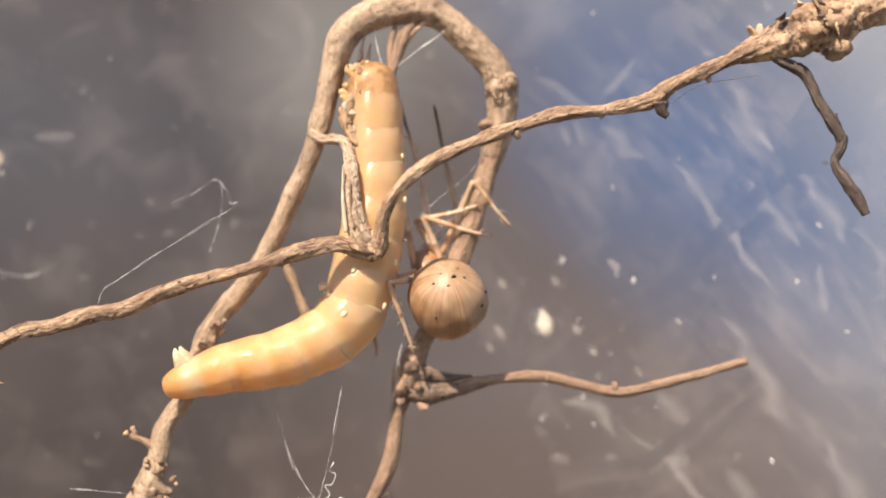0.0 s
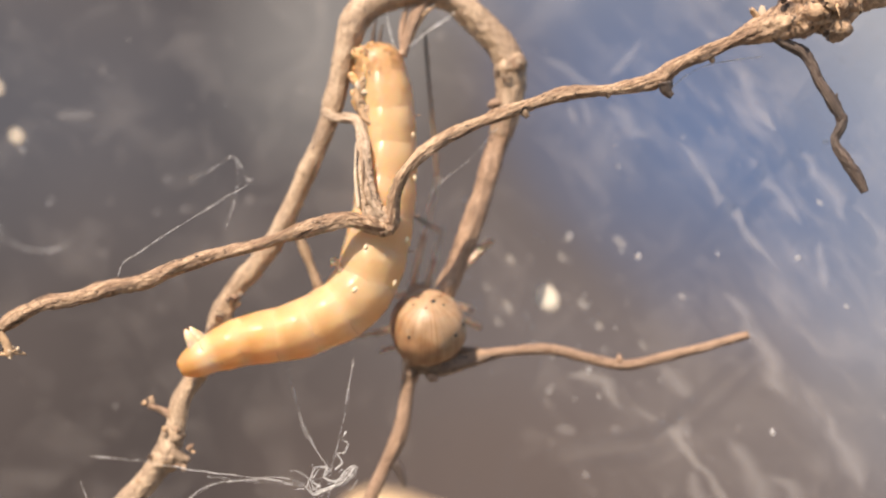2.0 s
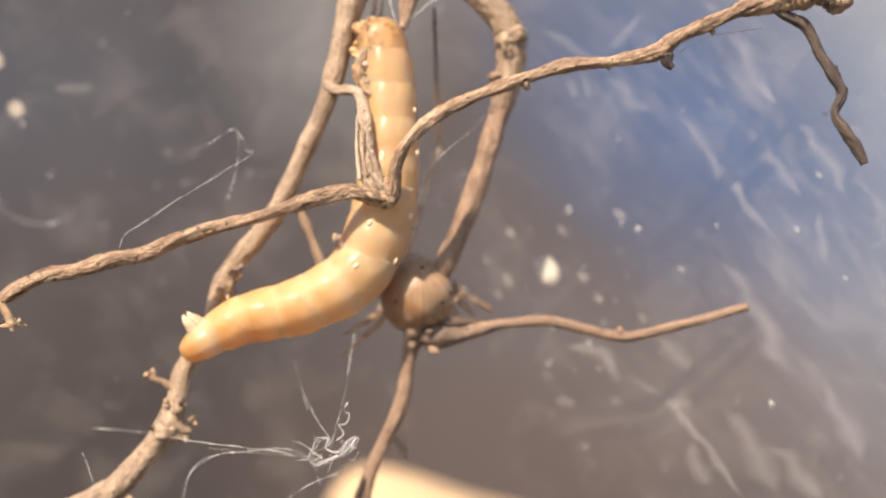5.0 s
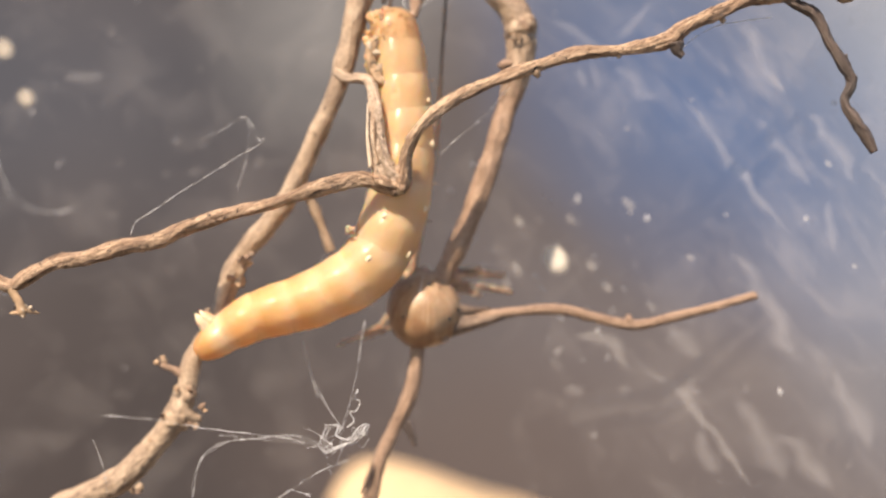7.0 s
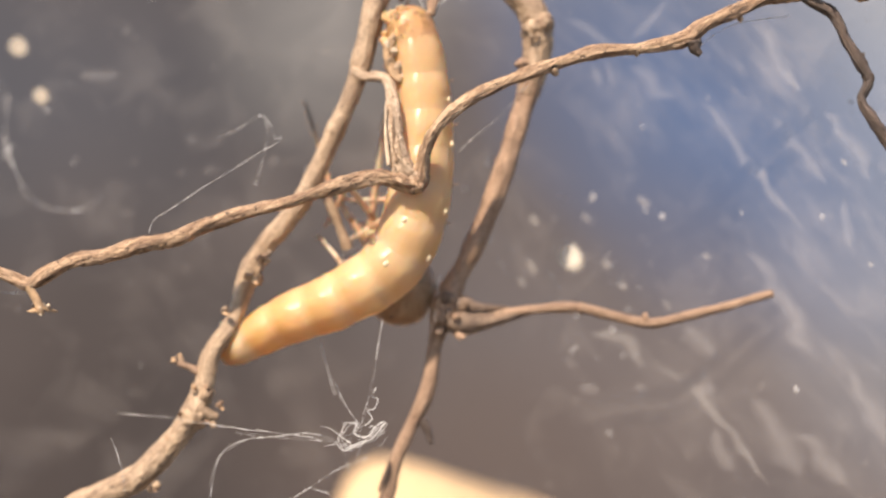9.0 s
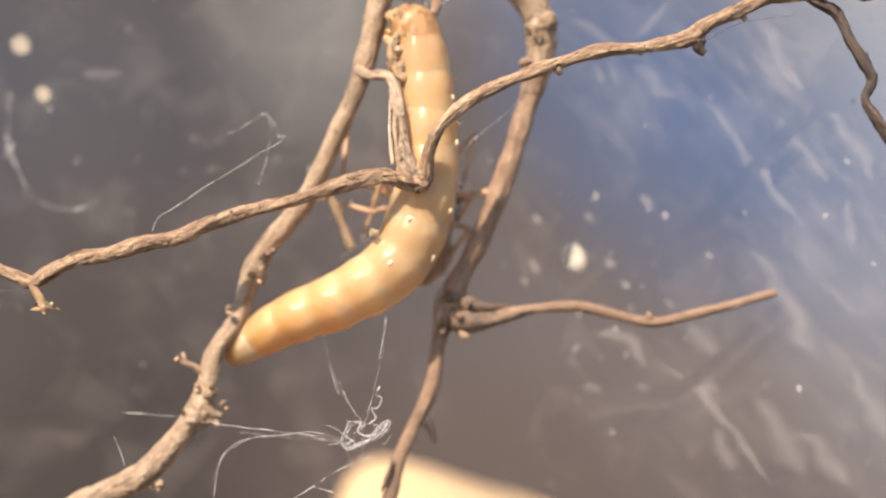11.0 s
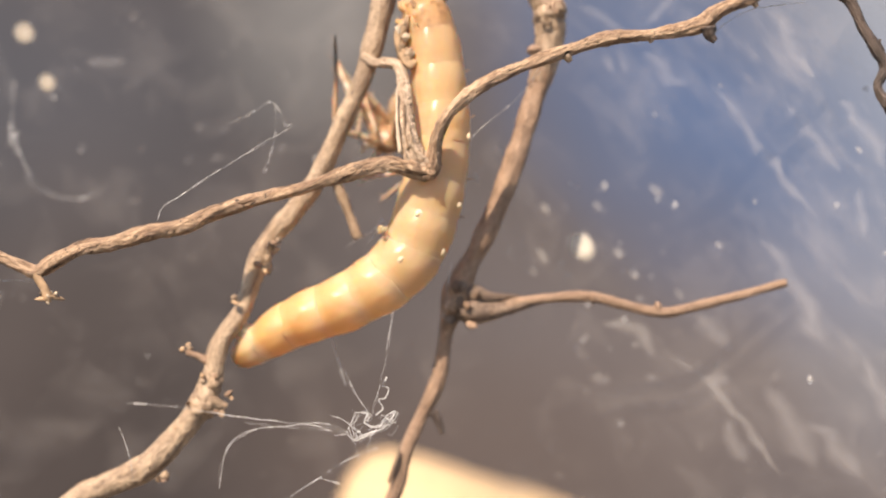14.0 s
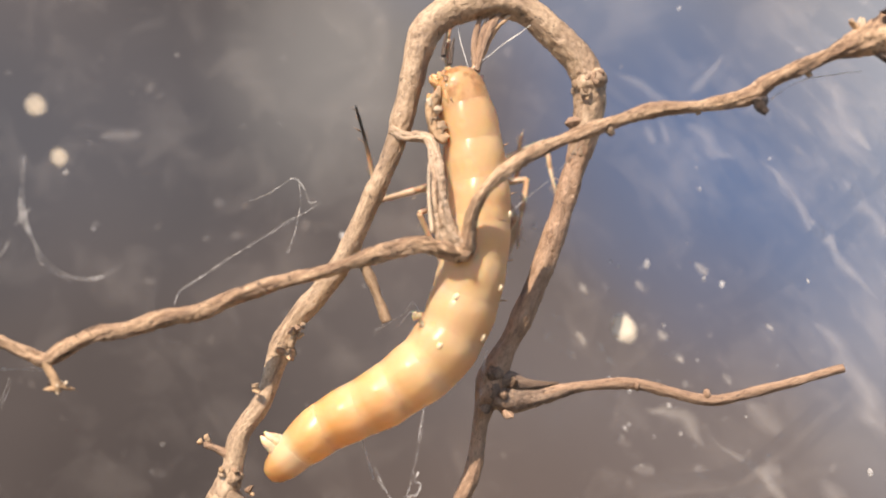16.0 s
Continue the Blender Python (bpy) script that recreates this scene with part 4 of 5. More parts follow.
def build_larva():
    root = thing("mealworm", (0, 0, 0), "pale amber mealworm larva hanging in a curve from the arched twig", "larva")
    line = larva_line(REST)
    rings = [part("segment", larva_segment(k, line), SKIN, root) for k in range(SEGMENTS)]
    head, tail = rings[0], rings[-1]
    mid = body_frame(line, 0.5 / SEGMENTS).inverted()

    def local(u, side, up, out, m):
        g = body_frame(line, u)
        d = Vector((side, up, 0)).normalized()
        return m @ (g.translation + (g.to_3x3() @ d) * girth(u) * out)

    # Short horny legs and mouthparts by the head, pale claws at the tail.
    for k, (u, side, up, reach) in enumerate(((0.03, 1, -0.45, 1.3), (0.05, 1, 0.4, 1.3), (0.02, 0.9, -0.7, 1.15), (0.085, 1, -0.45, 1.2), (0.012, 0.6, 0.9, 1.3), (0.07, 1, -0.15, 1.2), (0.11, 1, -0.3, 1.2), (0.125, 1, 0.2, 1.2))):
        a, b = local(u, side, up, 0.85, mid), local(u - 0.012, side, up, reach, mid)
        c = b + Vector((-0.05, -0.05, -0.35 + 0.15 * k))
        part("leg", Shape().tube([(*a, 0.26), (*b, 0.19), (*c, 0.06)], 10, 0.05, 0.5, k * 1.7), LARVA_LEG, head)
    rnd = random.Random(4)
    for k in range(22):
        w = rnd.uniform(-1.25, 0.9)
        a = local(rnd.uniform(0.004, 0.11), math.cos(w), math.sin(w), rnd.uniform(0.86, 1.02), mid)
        part("mouthpart", Shape().blob(tuple(a), (rnd.uniform(0.08, 0.17), 0.15, rnd.uniform(0.2, 0.46)), 0.7, k * 1.3, 10, 12, Matrix.Rotation(rnd.uniform(-0.9, 0.9), 3, "Y")), (LARVA_LEG, HEAD_HORN, LARVA_LEG, HEAD_HORN, LARVA_LEG)[k % 5], head)
    end = body_frame(line, (SEGMENTS - 0.5) / SEGMENTS).inverted()
    a, b = local(0.938, 1, -0.2, 0.72, end), local(0.946, 1, -0.2, 1.80, end)
    for k, w in enumerate((-0.26, 0.30)):
        c = b + Vector((0.12, 0.05, w * 0.8 - 0.12 * k))
        claw = Shape().tube([(*(a + Vector((0, 0, w))), 0.48), (*((a * 0.6 + b * 0.4) + Vector((0, 0, w * 0.8))), 0.40), (*((a * 0.25 + b * 0.75) + Vector((0, 0, w * 0.7))), 0.26), (*c, 0.06)], 14, 0.05, 0.22, k)
        part("claw", claw, LARVA_PALE, tail, "short pale horn")
    # Pale beads in place of glints, short bristles and a wisp of shed cuticle on the flanks.
    for k, (u, side, up, size) in enumerate(((0.21, -1, -0.45, 0.16), (0.30, -1, -0.3, 0.2), (0.43, -1, -0.5, 0.22), (0.52, -1, -0.55, 0.24), (0.47, 0.25, -1, 0.2), (0.57, 0.1, -1, 0.22))):
        n = min(SEGMENTS - 1, int(u * SEGMENTS))
        m = body_frame(line, (n + 0.5) / SEGMENTS).inverted()
        part("bead", Shape().blob(tuple(local(u, side, up, 0.985, m)), (size * 0.75, size * 0.75, size * 1.1), 0.2, k, 8, 12), GLINT, rings[n])
    for k, (u, side, up) in enumerate(((0.26, -1, -0.1), (0.38, -1, -0.2), (0.45, -1, 0.0), (0.17, -1, 0.1))):
        n = int(u * SEGMENTS)
        m = body_frame(line, (n + 0.5) / SEGMENTS).inverted()
        a, c = local(u, side, up, 0.97, m), local(u - 0.004, side, up, 1.2, m)
        part("bristle", Shape().tube([(*a, 0.05), (*((a + c) / 2), 0.04), (*c, 0.012)], 6, 0.05), HEAD_HORN, rings[n])
    n = int(0.555 * SEGMENTS)
    m = body_frame(line, (n + 0.5) / SEGMENTS).inverted()
    for k, (du, out, size) in enumerate(((0.0, 1.03, 0.16), (-0.008, 1.14, 0.13), (-0.018, 1.25, 0.2), (-0.012, 1.34, 0.17), (-0.02, 1.42, 0.12))):
        part("shed_cuticle", Shape().blob(tuple(local(0.55 + du, 1, -0.7, out, m)), (size, size * 0.8, size * 1.1), 0.7, k * 1.3, 8, 10), LARVA_PALE, rings[n])
    return root, rings


LARVA, RINGS = build_larva()


# ---- spider ----
FEMUR = (8.6, 5.2, 5.4, 3.2, 3.6, 3.6, 3.4, 4.6)
SHIN = (10.8, 6.0, 3.8, 4.2, 4.6, 4.8, 4.4, 6.2)
HIPS = ((-0.55, 3.9), (0.55, 3.9), (0.85, 3.4), (0.9, 2.9), (0.75, 2.4), (-0.75, 2.4), (-0.9, 2.9), (-0.85, 3.4))


def build_spider():
    """Local axes: y forward, z to its back; the origin is the middle of the abdomen."""
    root = thing("spider", (0, 0, 0), "small tan spider with a round striped abdomen and thin banded legs", "spider")
    belly = Shape().blob((0, 0, 0), (2.45, 2.6, 2.45), 0.05, 1.0, 30, 44)
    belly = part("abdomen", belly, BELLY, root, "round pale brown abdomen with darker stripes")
    part("cephalothorax", Shape().blob((0, 3.15, -0.15), (1.05, 1.35, 0.75), 0.10, 2.0, 14, 20), HEAD_HORN, root, "glossy brown cephalothorax")
    part("spinneret", Shape().tube([(0, -2.2, 0, 0.3), (0, -2.46, 0, 0.24), (0, -2.54, 0, 0.1)], 12, 0.08, 0.2), HEAD_HORN, root)
    spots = ((-0.42, -0.1, 0.9), (-0.16, 0.05, 1.0), (0.1, -0.15, 1.0), (0.36, -0.2, 0.9), (-0.12, -0.32, 0.93), (0.3, 0.1, 0.95), (0.08, -0.95, 0.05), (0.1, -0.96, 0.27), (0.85, -0.4, 0.35), (-0.62, -0.7, 0.35), (0.62, -0.72, 0.3))
    for k, way in enumerate(spots):
        d = Vector(way).normalized()
        c, size = Vector((d.x * 2.41, d.y * 2.56, d.z * 2.41)), 0.085 + 0.04 * (k % 3)
        part("dark_spot", Shape().blob(tuple(c), (size, size * 0.8, size), 0.5, k * 1.9, 6, 10), HEAD_HORN if k in (1, 4, 5) else DARK_HORN, belly)
    for side in (-1, 1):
        part("palp", Shape().tube([(side * 0.3, 4.2, -0.2, 0.2), (side * 0.5, 4.8, -0.1, 0.17), (side * 0.42, 5.2, -0.5, 0.1)], 10, 0.1), LEG, root)
    rnd = random.Random(17)
    legs = []
    for k in range(8):
        f, s = FEMUR[k], SHIN[k]
        up = part("leg", Shape().tube([(0, 0, 0, 0.2), (0, 0.05, f * 0.4, 0.22), (0, 0, f, 0.16)], 12, 0.25, 0.06, k, norm=True), LEG, root)
        w = 0.7 if k < 2 else 1.0
        low = part("shin", Shape().tube([(0, 0, 0, 0.17 * w), (0, 0, s * 0.3, 0.16 * w), (0, 0.06, s * 0.6, 0.12 * w), (0, 0, s * 0.93, 0.09), (0, 0, s, 0.04)], 12, 0.25, 0.05, k + 9, norm=True), LEG_BLACK if k in (0, 1, 7) else LEG, up, "banded shin with a black tip" if k in (0, 1, 7) else "pale banded shin")
        for limb, length, thick in ((up, f, 0.19), (low, s, 0.13 * w)):
            fur = Shape()
            for _ in range(int(length * 5)):
                z, q = rnd.uniform(0.1, 0.97) * length, rnd.uniform(0, 6.28)
                d, r0, reach = Vector((math.cos(q), math.sin(q), 0)), thick * (1 - 0.5 * z / length), rnd.uniform(0.22, 0.5)
                a, tip = d * r0 * 0.8 + Vector((0, 0, z)), d * (r0 + reach * 0.75) + Vector((0, 0, z + reach * 0.8))
                fur.tube([(*a, 0.022), (*((a + tip) / 2 + d * 0.04), 0.016), (*tip, 0.005)], 4, 0.3, norm=True)
            part("bristles", fur, HEAD_HORN if k in (0, 1, 7) and limb is low else FUR, limb, "short stiff hairs")
        legs.append((up, low, f, s, HIPS[k]))
    return root, legs


SPIDER, LEGS = build_spider()

# ---- silk ----
THREADS = []
THREADS += [
    [(-22.90, 3.00, 80.18), (-20.26, 2.50, 79.99), (-17.91, 1.50, 79.81), (-14.56, 0.50, 79.47), (-11.74, 0.50, 79.13), (-8.91, 0.50, 78.85)],
    [(-16.66, 0.50, 75.17), (-16.38, 0.50, 77.10), (-15.96, 0.50, 77.92), (-14.56, 0.50, 78.77), (-12.44, 0.50, 79.05), (-10.32, 0.50, 79.24), (-8.73, 0.50, 78.64)],
    [(-7.22, 0.50, 79.60), (-6.80, 0.50, 81.19), (-6.39, 0.50, 82.95), (-6.04, 0.50, 85.07), (-5.91, 2.50, 86.78)],
    [(-7.33, 0.50, 79.77), (-8.04, 0.50, 80.76), (-8.50, 0.50, 81.53), (-8.82, 0.50, 82.31)],
    [(-6.79, 0.50, 77.66), (-8.20, 0.50, 77.13), (-10.45, 0.50, 75.82), (-12.25, 0.50, 74.65)],
]
THREADS += [
    [(-10.45, 0.50, 75.82), (-9.25, 0.50, 75.47)],
    [(-22.85, 0.50, 78.85), (-22.24, 0.50, 77.26), (-21.95, 0.50, 75.50)],
    [(-20.41, -0.20, 91.72), (-20.28, -0.20, 92.35), (-18.39, -0.20, 93.65), (-15.94, -0.20, 95.24), (-14.02, -0.20, 96.37), (-12.02, -0.20, 97.64)],
    [(-13.18, 3.00, 98.56), (-13.47, 3.00, 99.22), (-14.20, 3.00, 99.29), (-15.00, 3.00, 98.67), (-16.63, 3.00, 97.93)],
    [(-13.18, 3.00, 98.56), (-12.81, 3.00, 97.65), (-12.52, 3.00, 97.95)],
]
THREADS += [
    [(3.18, 0.00, 100.94), (1.69, 2.00, 99.40), (0.25, 2.00, 98.25), (-1.18, 2.00, 96.95)],
    [(13.88, 0.00, 103.41), (15.10, 0.60, 104.35), (16.13, 0.60, 104.86), (18.02, 0.60, 105.20), (19.55, 0.60, 105.36)],
    [(3.11, 0.50, 101.28), (2.42, 0.50, 100.08), (2.08, 0.50, 99.74)],
    [(-2.71, 4.00, 106.70), (-2.53, 4.00, 107.96), (-2.17, 4.00, 109.39), (-2.06, 4.00, 110.84)],
    [(-3.07, 4.00, 106.88), (-2.28, 4.00, 108.68), (-1.27, 4.00, 109.93), (-0.02, 4.00, 110.83)],
]
THREADS += [
    [(-3.24, 4.00, 106.70), (-2.17, 4.00, 108.14), (-0.56, 4.00, 109.75)],
    [(-9.04, 4.00, 90.15), (-7.00, 2.00, 91.39), (-6.66, 2.00, 91.91), (-6.24, 2.00, 91.21)],
    [(-7.61, 2.50, 90.45), (-6.90, 2.50, 91.33), (-6.55, 2.50, 91.87), (-6.62, 2.50, 91.16)],
    [(-31.17, 2.00, 87.86), (-27.88, 0.00, 87.94)],
    [(-31.13, 4.00, 87.27), (-31.79, 4.00, 85.56)],
]
THREADS += [
    [(-2.27, 3.00, 89.11), (-2.62, 3.00, 86.57), (-2.80, 3.00, 85.48)],
    [(-10.29, 3.50, 85.89), (-9.76, 3.50, 83.77), (-9.04, 3.50, 81.32)],
    [(-15.24, 2.00, 79.02), (-12.43, 2.00, 78.79), (-9.62, 2.00, 78.53), (-8.21, 2.00, 78.18)],
    [(-13.59, 3.00, 99.02), (-13.48, 3.00, 98.11), (-13.76, 3.00, 96.47), (-14.23, 3.00, 94.84)],
]

CLUMP = [(-8.03, 0.50, 78.72), (-8.49, 0.50, 79.07), (-8.14, 0.50, 79.77), (-7.50, 0.50, 79.84), (-7.64, 0.50, 79.25), (-7.15, 0.50, 79.00), (-6.62, 0.50, 79.14), (-6.37, 0.50, 79.60), (-5.74, 0.50, 79.96), (-6.09, 0.50, 79.36), (-6.51, 0.50, 78.90), (-6.97, 0.50, 78.72), (-7.85, 0.50, 78.43), (-8.38, 0.50, 78.19), (-8.73, 0.50, 78.54)]
CLUMP_UP = [(-6.97, 0.50, 79.71), (-6.52, 0.50, 80.13), (-6.80, 0.50, 80.66), (-6.38, 0.50, 80.76), (-6.17, 0.50, 81.36), (-6.52, 0.50, 81.54), (-6.28, 0.50, 82.07)]

# Rubbed and dried streaks on the tub wall: half width, strong or faint, and their line.
SMEARS = (
    (0.32, 1, ((14.9, 101.1), (16.0, 100.1), (17.1, 98.4), (18.1, 96.6), (19.3, 95.1), (20.7, 93.2), (21.8, 91.9))),
    (0.22, 1, ((17.8, 97.4), (19.0, 96.0), (19.6, 94.9))),
    (0.45, 0, ((10.7, 103.8), (12.0, 102.2), (13.5, 100.8))),
    (0.22, 1, ((8.1, 103.5), (8.5, 102.9), (8.8, 102.2))),
    (0.18, 0, ((9.0, 103.9), (9.4, 103.0), (9.8, 102.2))),
    (0.42, 0, ((18.8, 105.6), (20.0, 103.9), (21.3, 101.3))),
    (0.25, 1, ((20.5, 102.8), (21.0, 101.9), (21.4, 101.2))),
    (0.30, 0, ((23.9, 94.2), (24.1, 92.6), (24.4, 90.9))),
    (0.30, 0, ((6.3, 107.2), (8.6, 105.5), (10.9, 103.8))),
    (0.25, 0, ((10.9, 105.2), (12.0, 106.5), (13.1, 107.8))),
    (0.42, 1, ((7.9, 85.2), (9.4, 84.9), (10.5, 84.6), (11.1, 83.6), (11.7, 82.5))),
    (0.30, 1, ((12.0, 83.4), (13.5, 82.3), (14.6, 81.6), (16.0, 79.9), (17.4, 78.3), (18.4, 76.7), (19.6, 74.9))),
    (0.40, 0, ((14.2, 85.8), (15.6, 84.5), (16.7, 83.4))),
    (0.50, 0, ((16.0, 78.8), (16.7, 77.3), (17.4, 75.9))),
    (0.55, 0, ((18.4, 81.2), (20.0, 78.6), (21.5, 75.8))),
    (0.45, 0, ((21.1, 79.1), (22.6, 77.3), (24.1, 75.3))),
    (0.45, 0, ((24.4, 83.3), (25.2, 80.7), (25.9, 78.0))),
    (0.35, 0, ((15.0, 81.5), (15.6, 81.4), (16.3, 81.2))),
    (0.30, 0, ((11.0, 81.5), (11.5, 81.2), (12.1, 80.8))),
    (0.30, 0, ((7.2, 81.3), (8.0, 81.1), (8.7, 80.9))),
    (0.45, 0, ((18.1, 91.0), (20.1, 88.0), (22.1, 83.6))),
    (0.35, 0, ((22.6, 100.2), (24.0, 98.0), (25.6, 95.0))),
    (0.28, 0, ((19.6, 99.8), (21.4, 97.2), (23.0, 94.8))),
    (0.30, 0, ((-27.8, 103.0), (-26.6, 103.0), (-25.0, 103.1))),
)
# Small dried spots: place, half width, half height.
SPOTS = (
    (4.2, 92.9, 0.42, 0.60), (7.8, 93.1, 0.40, 0.55), (11.6, 94.1, 0.30, 0.75), (1.8, 89.8, 0.42, 0.60), (4.0, 89.6, 0.42, 0.75),
    (3.4, 88.6, 0.36, 0.50), (5.3, 89.0, 0.36, 0.60), (5.7, 88.2, 0.38, 0.55), (9.2, 89.8, 0.36, 0.65), (10.1, 88.5, 0.32, 0.70),
    (13.1, 87.1, 0.40, 0.60), (2.8, 85.0, 0.22, 0.30), (-0.2, 80.0, 0.28, 0.30), (15.6, 90.4, 0.25, 0.40), (1.2, 91.6, 0.40, 0.50),
    (2.4, 91.0, 0.35, 0.50), (25.3, 89.8, 0.22, 0.26), (23.9, 96.5, 0.22, 0.36), (-29.6, 101.1, 0.18, 0.18), (-27.5, 102.9, 0.35, 0.25),
    (-28.0, 97.1, 0.25, 0.45), (-20.1, 98.6, 0.40, 0.40), (-18.3, 98.3, 0.40, 0.25), (-20.9, 96.2, 0.30, 0.30), (-18.9, 96.4, 0.40, 0.28),
    (-18.5, 103.7, 0.20, 0.20), (-33.5, 106.9, 0.25, 0.30),
)

WALL_SILK = [
    [(-35.2, 11, 100.9), (-33.9, 11, 101.2), (-32.4, 11, 101.5)],
    [(-32.4, 11, 101.5), (-32.5, 11, 99.5), (-32.4, 11, 98.0), (-32.2, 11, 97.5), (-31.8, 11, 96.6), (-31.6, 11, 95.5), (-30.7, 11, 94.4), (-29.3, 11, 93.6), (-27.9, 11, 93.6), (-26.2, 11, 94.6)],
    [(-32.1, 11, 97.9), (-32.4, 11, 97.6), (-32.8, 11, 97.2)],
    [(-32.9, 11, 96.0), (-33.3, 11, 95.3), (-33.7, 11, 94.7)],
]

def wall_place(x, z, inset=0.1):
    """A place on the inner face of the tub wall beyond the twigs."""
    return Vector((x, AXIS[1] + math.sqrt((RADIUS - inset) ** 2 - (x - AXIS[0]) ** 2), z))


def flat_on_wall(x, lean):
    """A turn that lays a thing flat against the wall at x, leaning in its plane."""
    return Matrix.Rotation(-math.asin((x - AXIS[0]) / RADIUS), 3, "Z") @ Matrix.Rotation(lean, 3, "Y")


def build_silk():
    rnd = random.Random(11)
    for k, row in enumerate(THREADS):
        mid, _ = spline([(*p, 0.0) for p in row], 0.9)
        s = Shape()
        fine = 0.7 if k == 7 else 1.0
        for strand in range(2 + k % 2):
            off = Vector((rnd.gauss(0, 0.05), rnd.gauss(0, 0.05), rnd.gauss(0, 0.05))) * (strand > 0)
            s.tube([(x + off.x + rnd.gauss(0, 0.03), y + off.y, z + off.z + rnd.gauss(0, 0.03), rnd.uniform(0.004, 0.014) * fine) for x, y, z, _ in mid], 6, 0.2, 0.5, k + strand * 40, 0, 0.9)
        lone("silk_thread", s, SILK, "fine white silk thread strung between the twigs", "silk thread", "silk threads")
    s = Shape().tube([(*p, 0.036) for p in CLUMP], 8, 0.1, 0.5, 3, 0, 0.6)
    s.tube([(x + 0.15, y + 0.3, z - 0.1, 0.026) for x, y, z in reversed(CLUMP)], 8, 0.1, 0.5, 8, 0, 0.6)
    s.tube([(*p, 0.035) for p in CLUMP_UP], 8, 0.1, 0.5, 5, 0, 0.6)
    for _ in range(30):
        a = Vector(CLUMP[rnd.randrange(len(CLUMP))])
        b = a + Vector([rnd.gauss(0, 0.4) for _ in range(3)])
        c = b + Vector([rnd.gauss(0, 0.35) for _ in range(3)])
        s.tube([(*a, 0.016), (*b, 0.014), (*c, 0.007)], 6, 0.12, 0.5, rnd.random() * 9)
    lone("silk_clump", s, SILK, "tangled white knot of old silk", "silk clump")
    for k, row in enumerate(WALL_SILK):
        s = Shape()
        mid, _ = spline([(*p, 0.0) for p in row], 1.6)
        for strand in range(5):
            dx, dz = rnd.gauss(0, 0.14), rnd.gauss(0, 0.14)
            cut = sorted(rnd.sample(range(len(mid)), 2)) if strand else (0, len(mid) - 1)
            some = mid[cut[0] : cut[1] + 1]
            if len(some) > 2:
                s.tube([(*wall_place(x + dx + rnd.gauss(0, 0.08), z + dz + rnd.gauss(0, 0.08), 0.15), rnd.uniform(0.015, 0.05)) for x, y, z, _ in some], 6, 0.3, 0.6, k + 30 + strand, 0, 0.9)
        lone("silk_trail", s, SILK_FAINT, "faded silk trail clinging to the tub wall", "silk trail", "silk trails")


def build_specks():
    rnd = random.Random(23)
    s = Shape()
    for _ in range(95):
        if rnd.random() < 0.6:
            x, z = rnd.gauss(9, 4.5), rnd.gauss(88, 5)
        else:
            x, z = rnd.uniform(-40, 26), rnd.uniform(66, 116)
        r = 0.05 + 0.14 * rnd.random() ** 3
        s.blob(wall_place(x, z), (r * rnd.uniform(0.7, 1.3), 0.05, r * rnd.uniform(0.8, 1.8)), 0.4, rnd.random() * 9, 5, 8, flat_on_wall(x, rnd.uniform(-0.6, 0.6)))
    lone("dust_specks", s, SILK_FAINT, "tiny pale dust specks on the tub wall", "dust", kind="stuff")
    for x, z, w, h in ((6.7, 90.3, 0.85, 1.05), (-31.8, 104.9, 0.72, 0.75), (-30.3, 101.5, 0.6, 0.65)):
        d = Shape().blob(tuple(wall_place(x, z, 0.12)), (w, 0.06, h), 0.22, x, 18, 28, flat_on_wall(x, -0.4))
        lone("dried_droplet", d, CHALK if x > 0 else CHALK_THIN, "dried whitish droplet on the tub wall", "droplet", "dried droplets")
    for k, (x, z, w, h) in enumerate(SPOTS):
        run = ((x - 0.5 * h, z + 0.65 * h), (x, z), (x + 0.5 * h, z - 0.65 * h)) if x > -10 else ((x - w, z), (x, z + 0.1), (x + w, z))
        lone("dried_spot", Shape().strip(run, min(w, h) * 1.15, k * 3.7), SPECKLE if x > -10 else SMEAR_FAINT, "small dried whitish spot on the tub wall", "spot", "dried spots")
    for k, (w, strong, run) in enumerate(SMEARS):
        lone("dried_smear", Shape().strip(run, w * (1.5 if strong else 2.1), k * 2.9), SMEAR if strong else SMEAR_FAINT, "pale dried streak rubbed onto the tub wall", "smear", "dried smears")


build_silk()
build_specks()


# ---- movement ----
def at_time(rows, t):
    r = np.array(rows, float)
    return Vector([np.interp(t, r[:, 0], r[:, k]) for k in (1, 2, 3)])


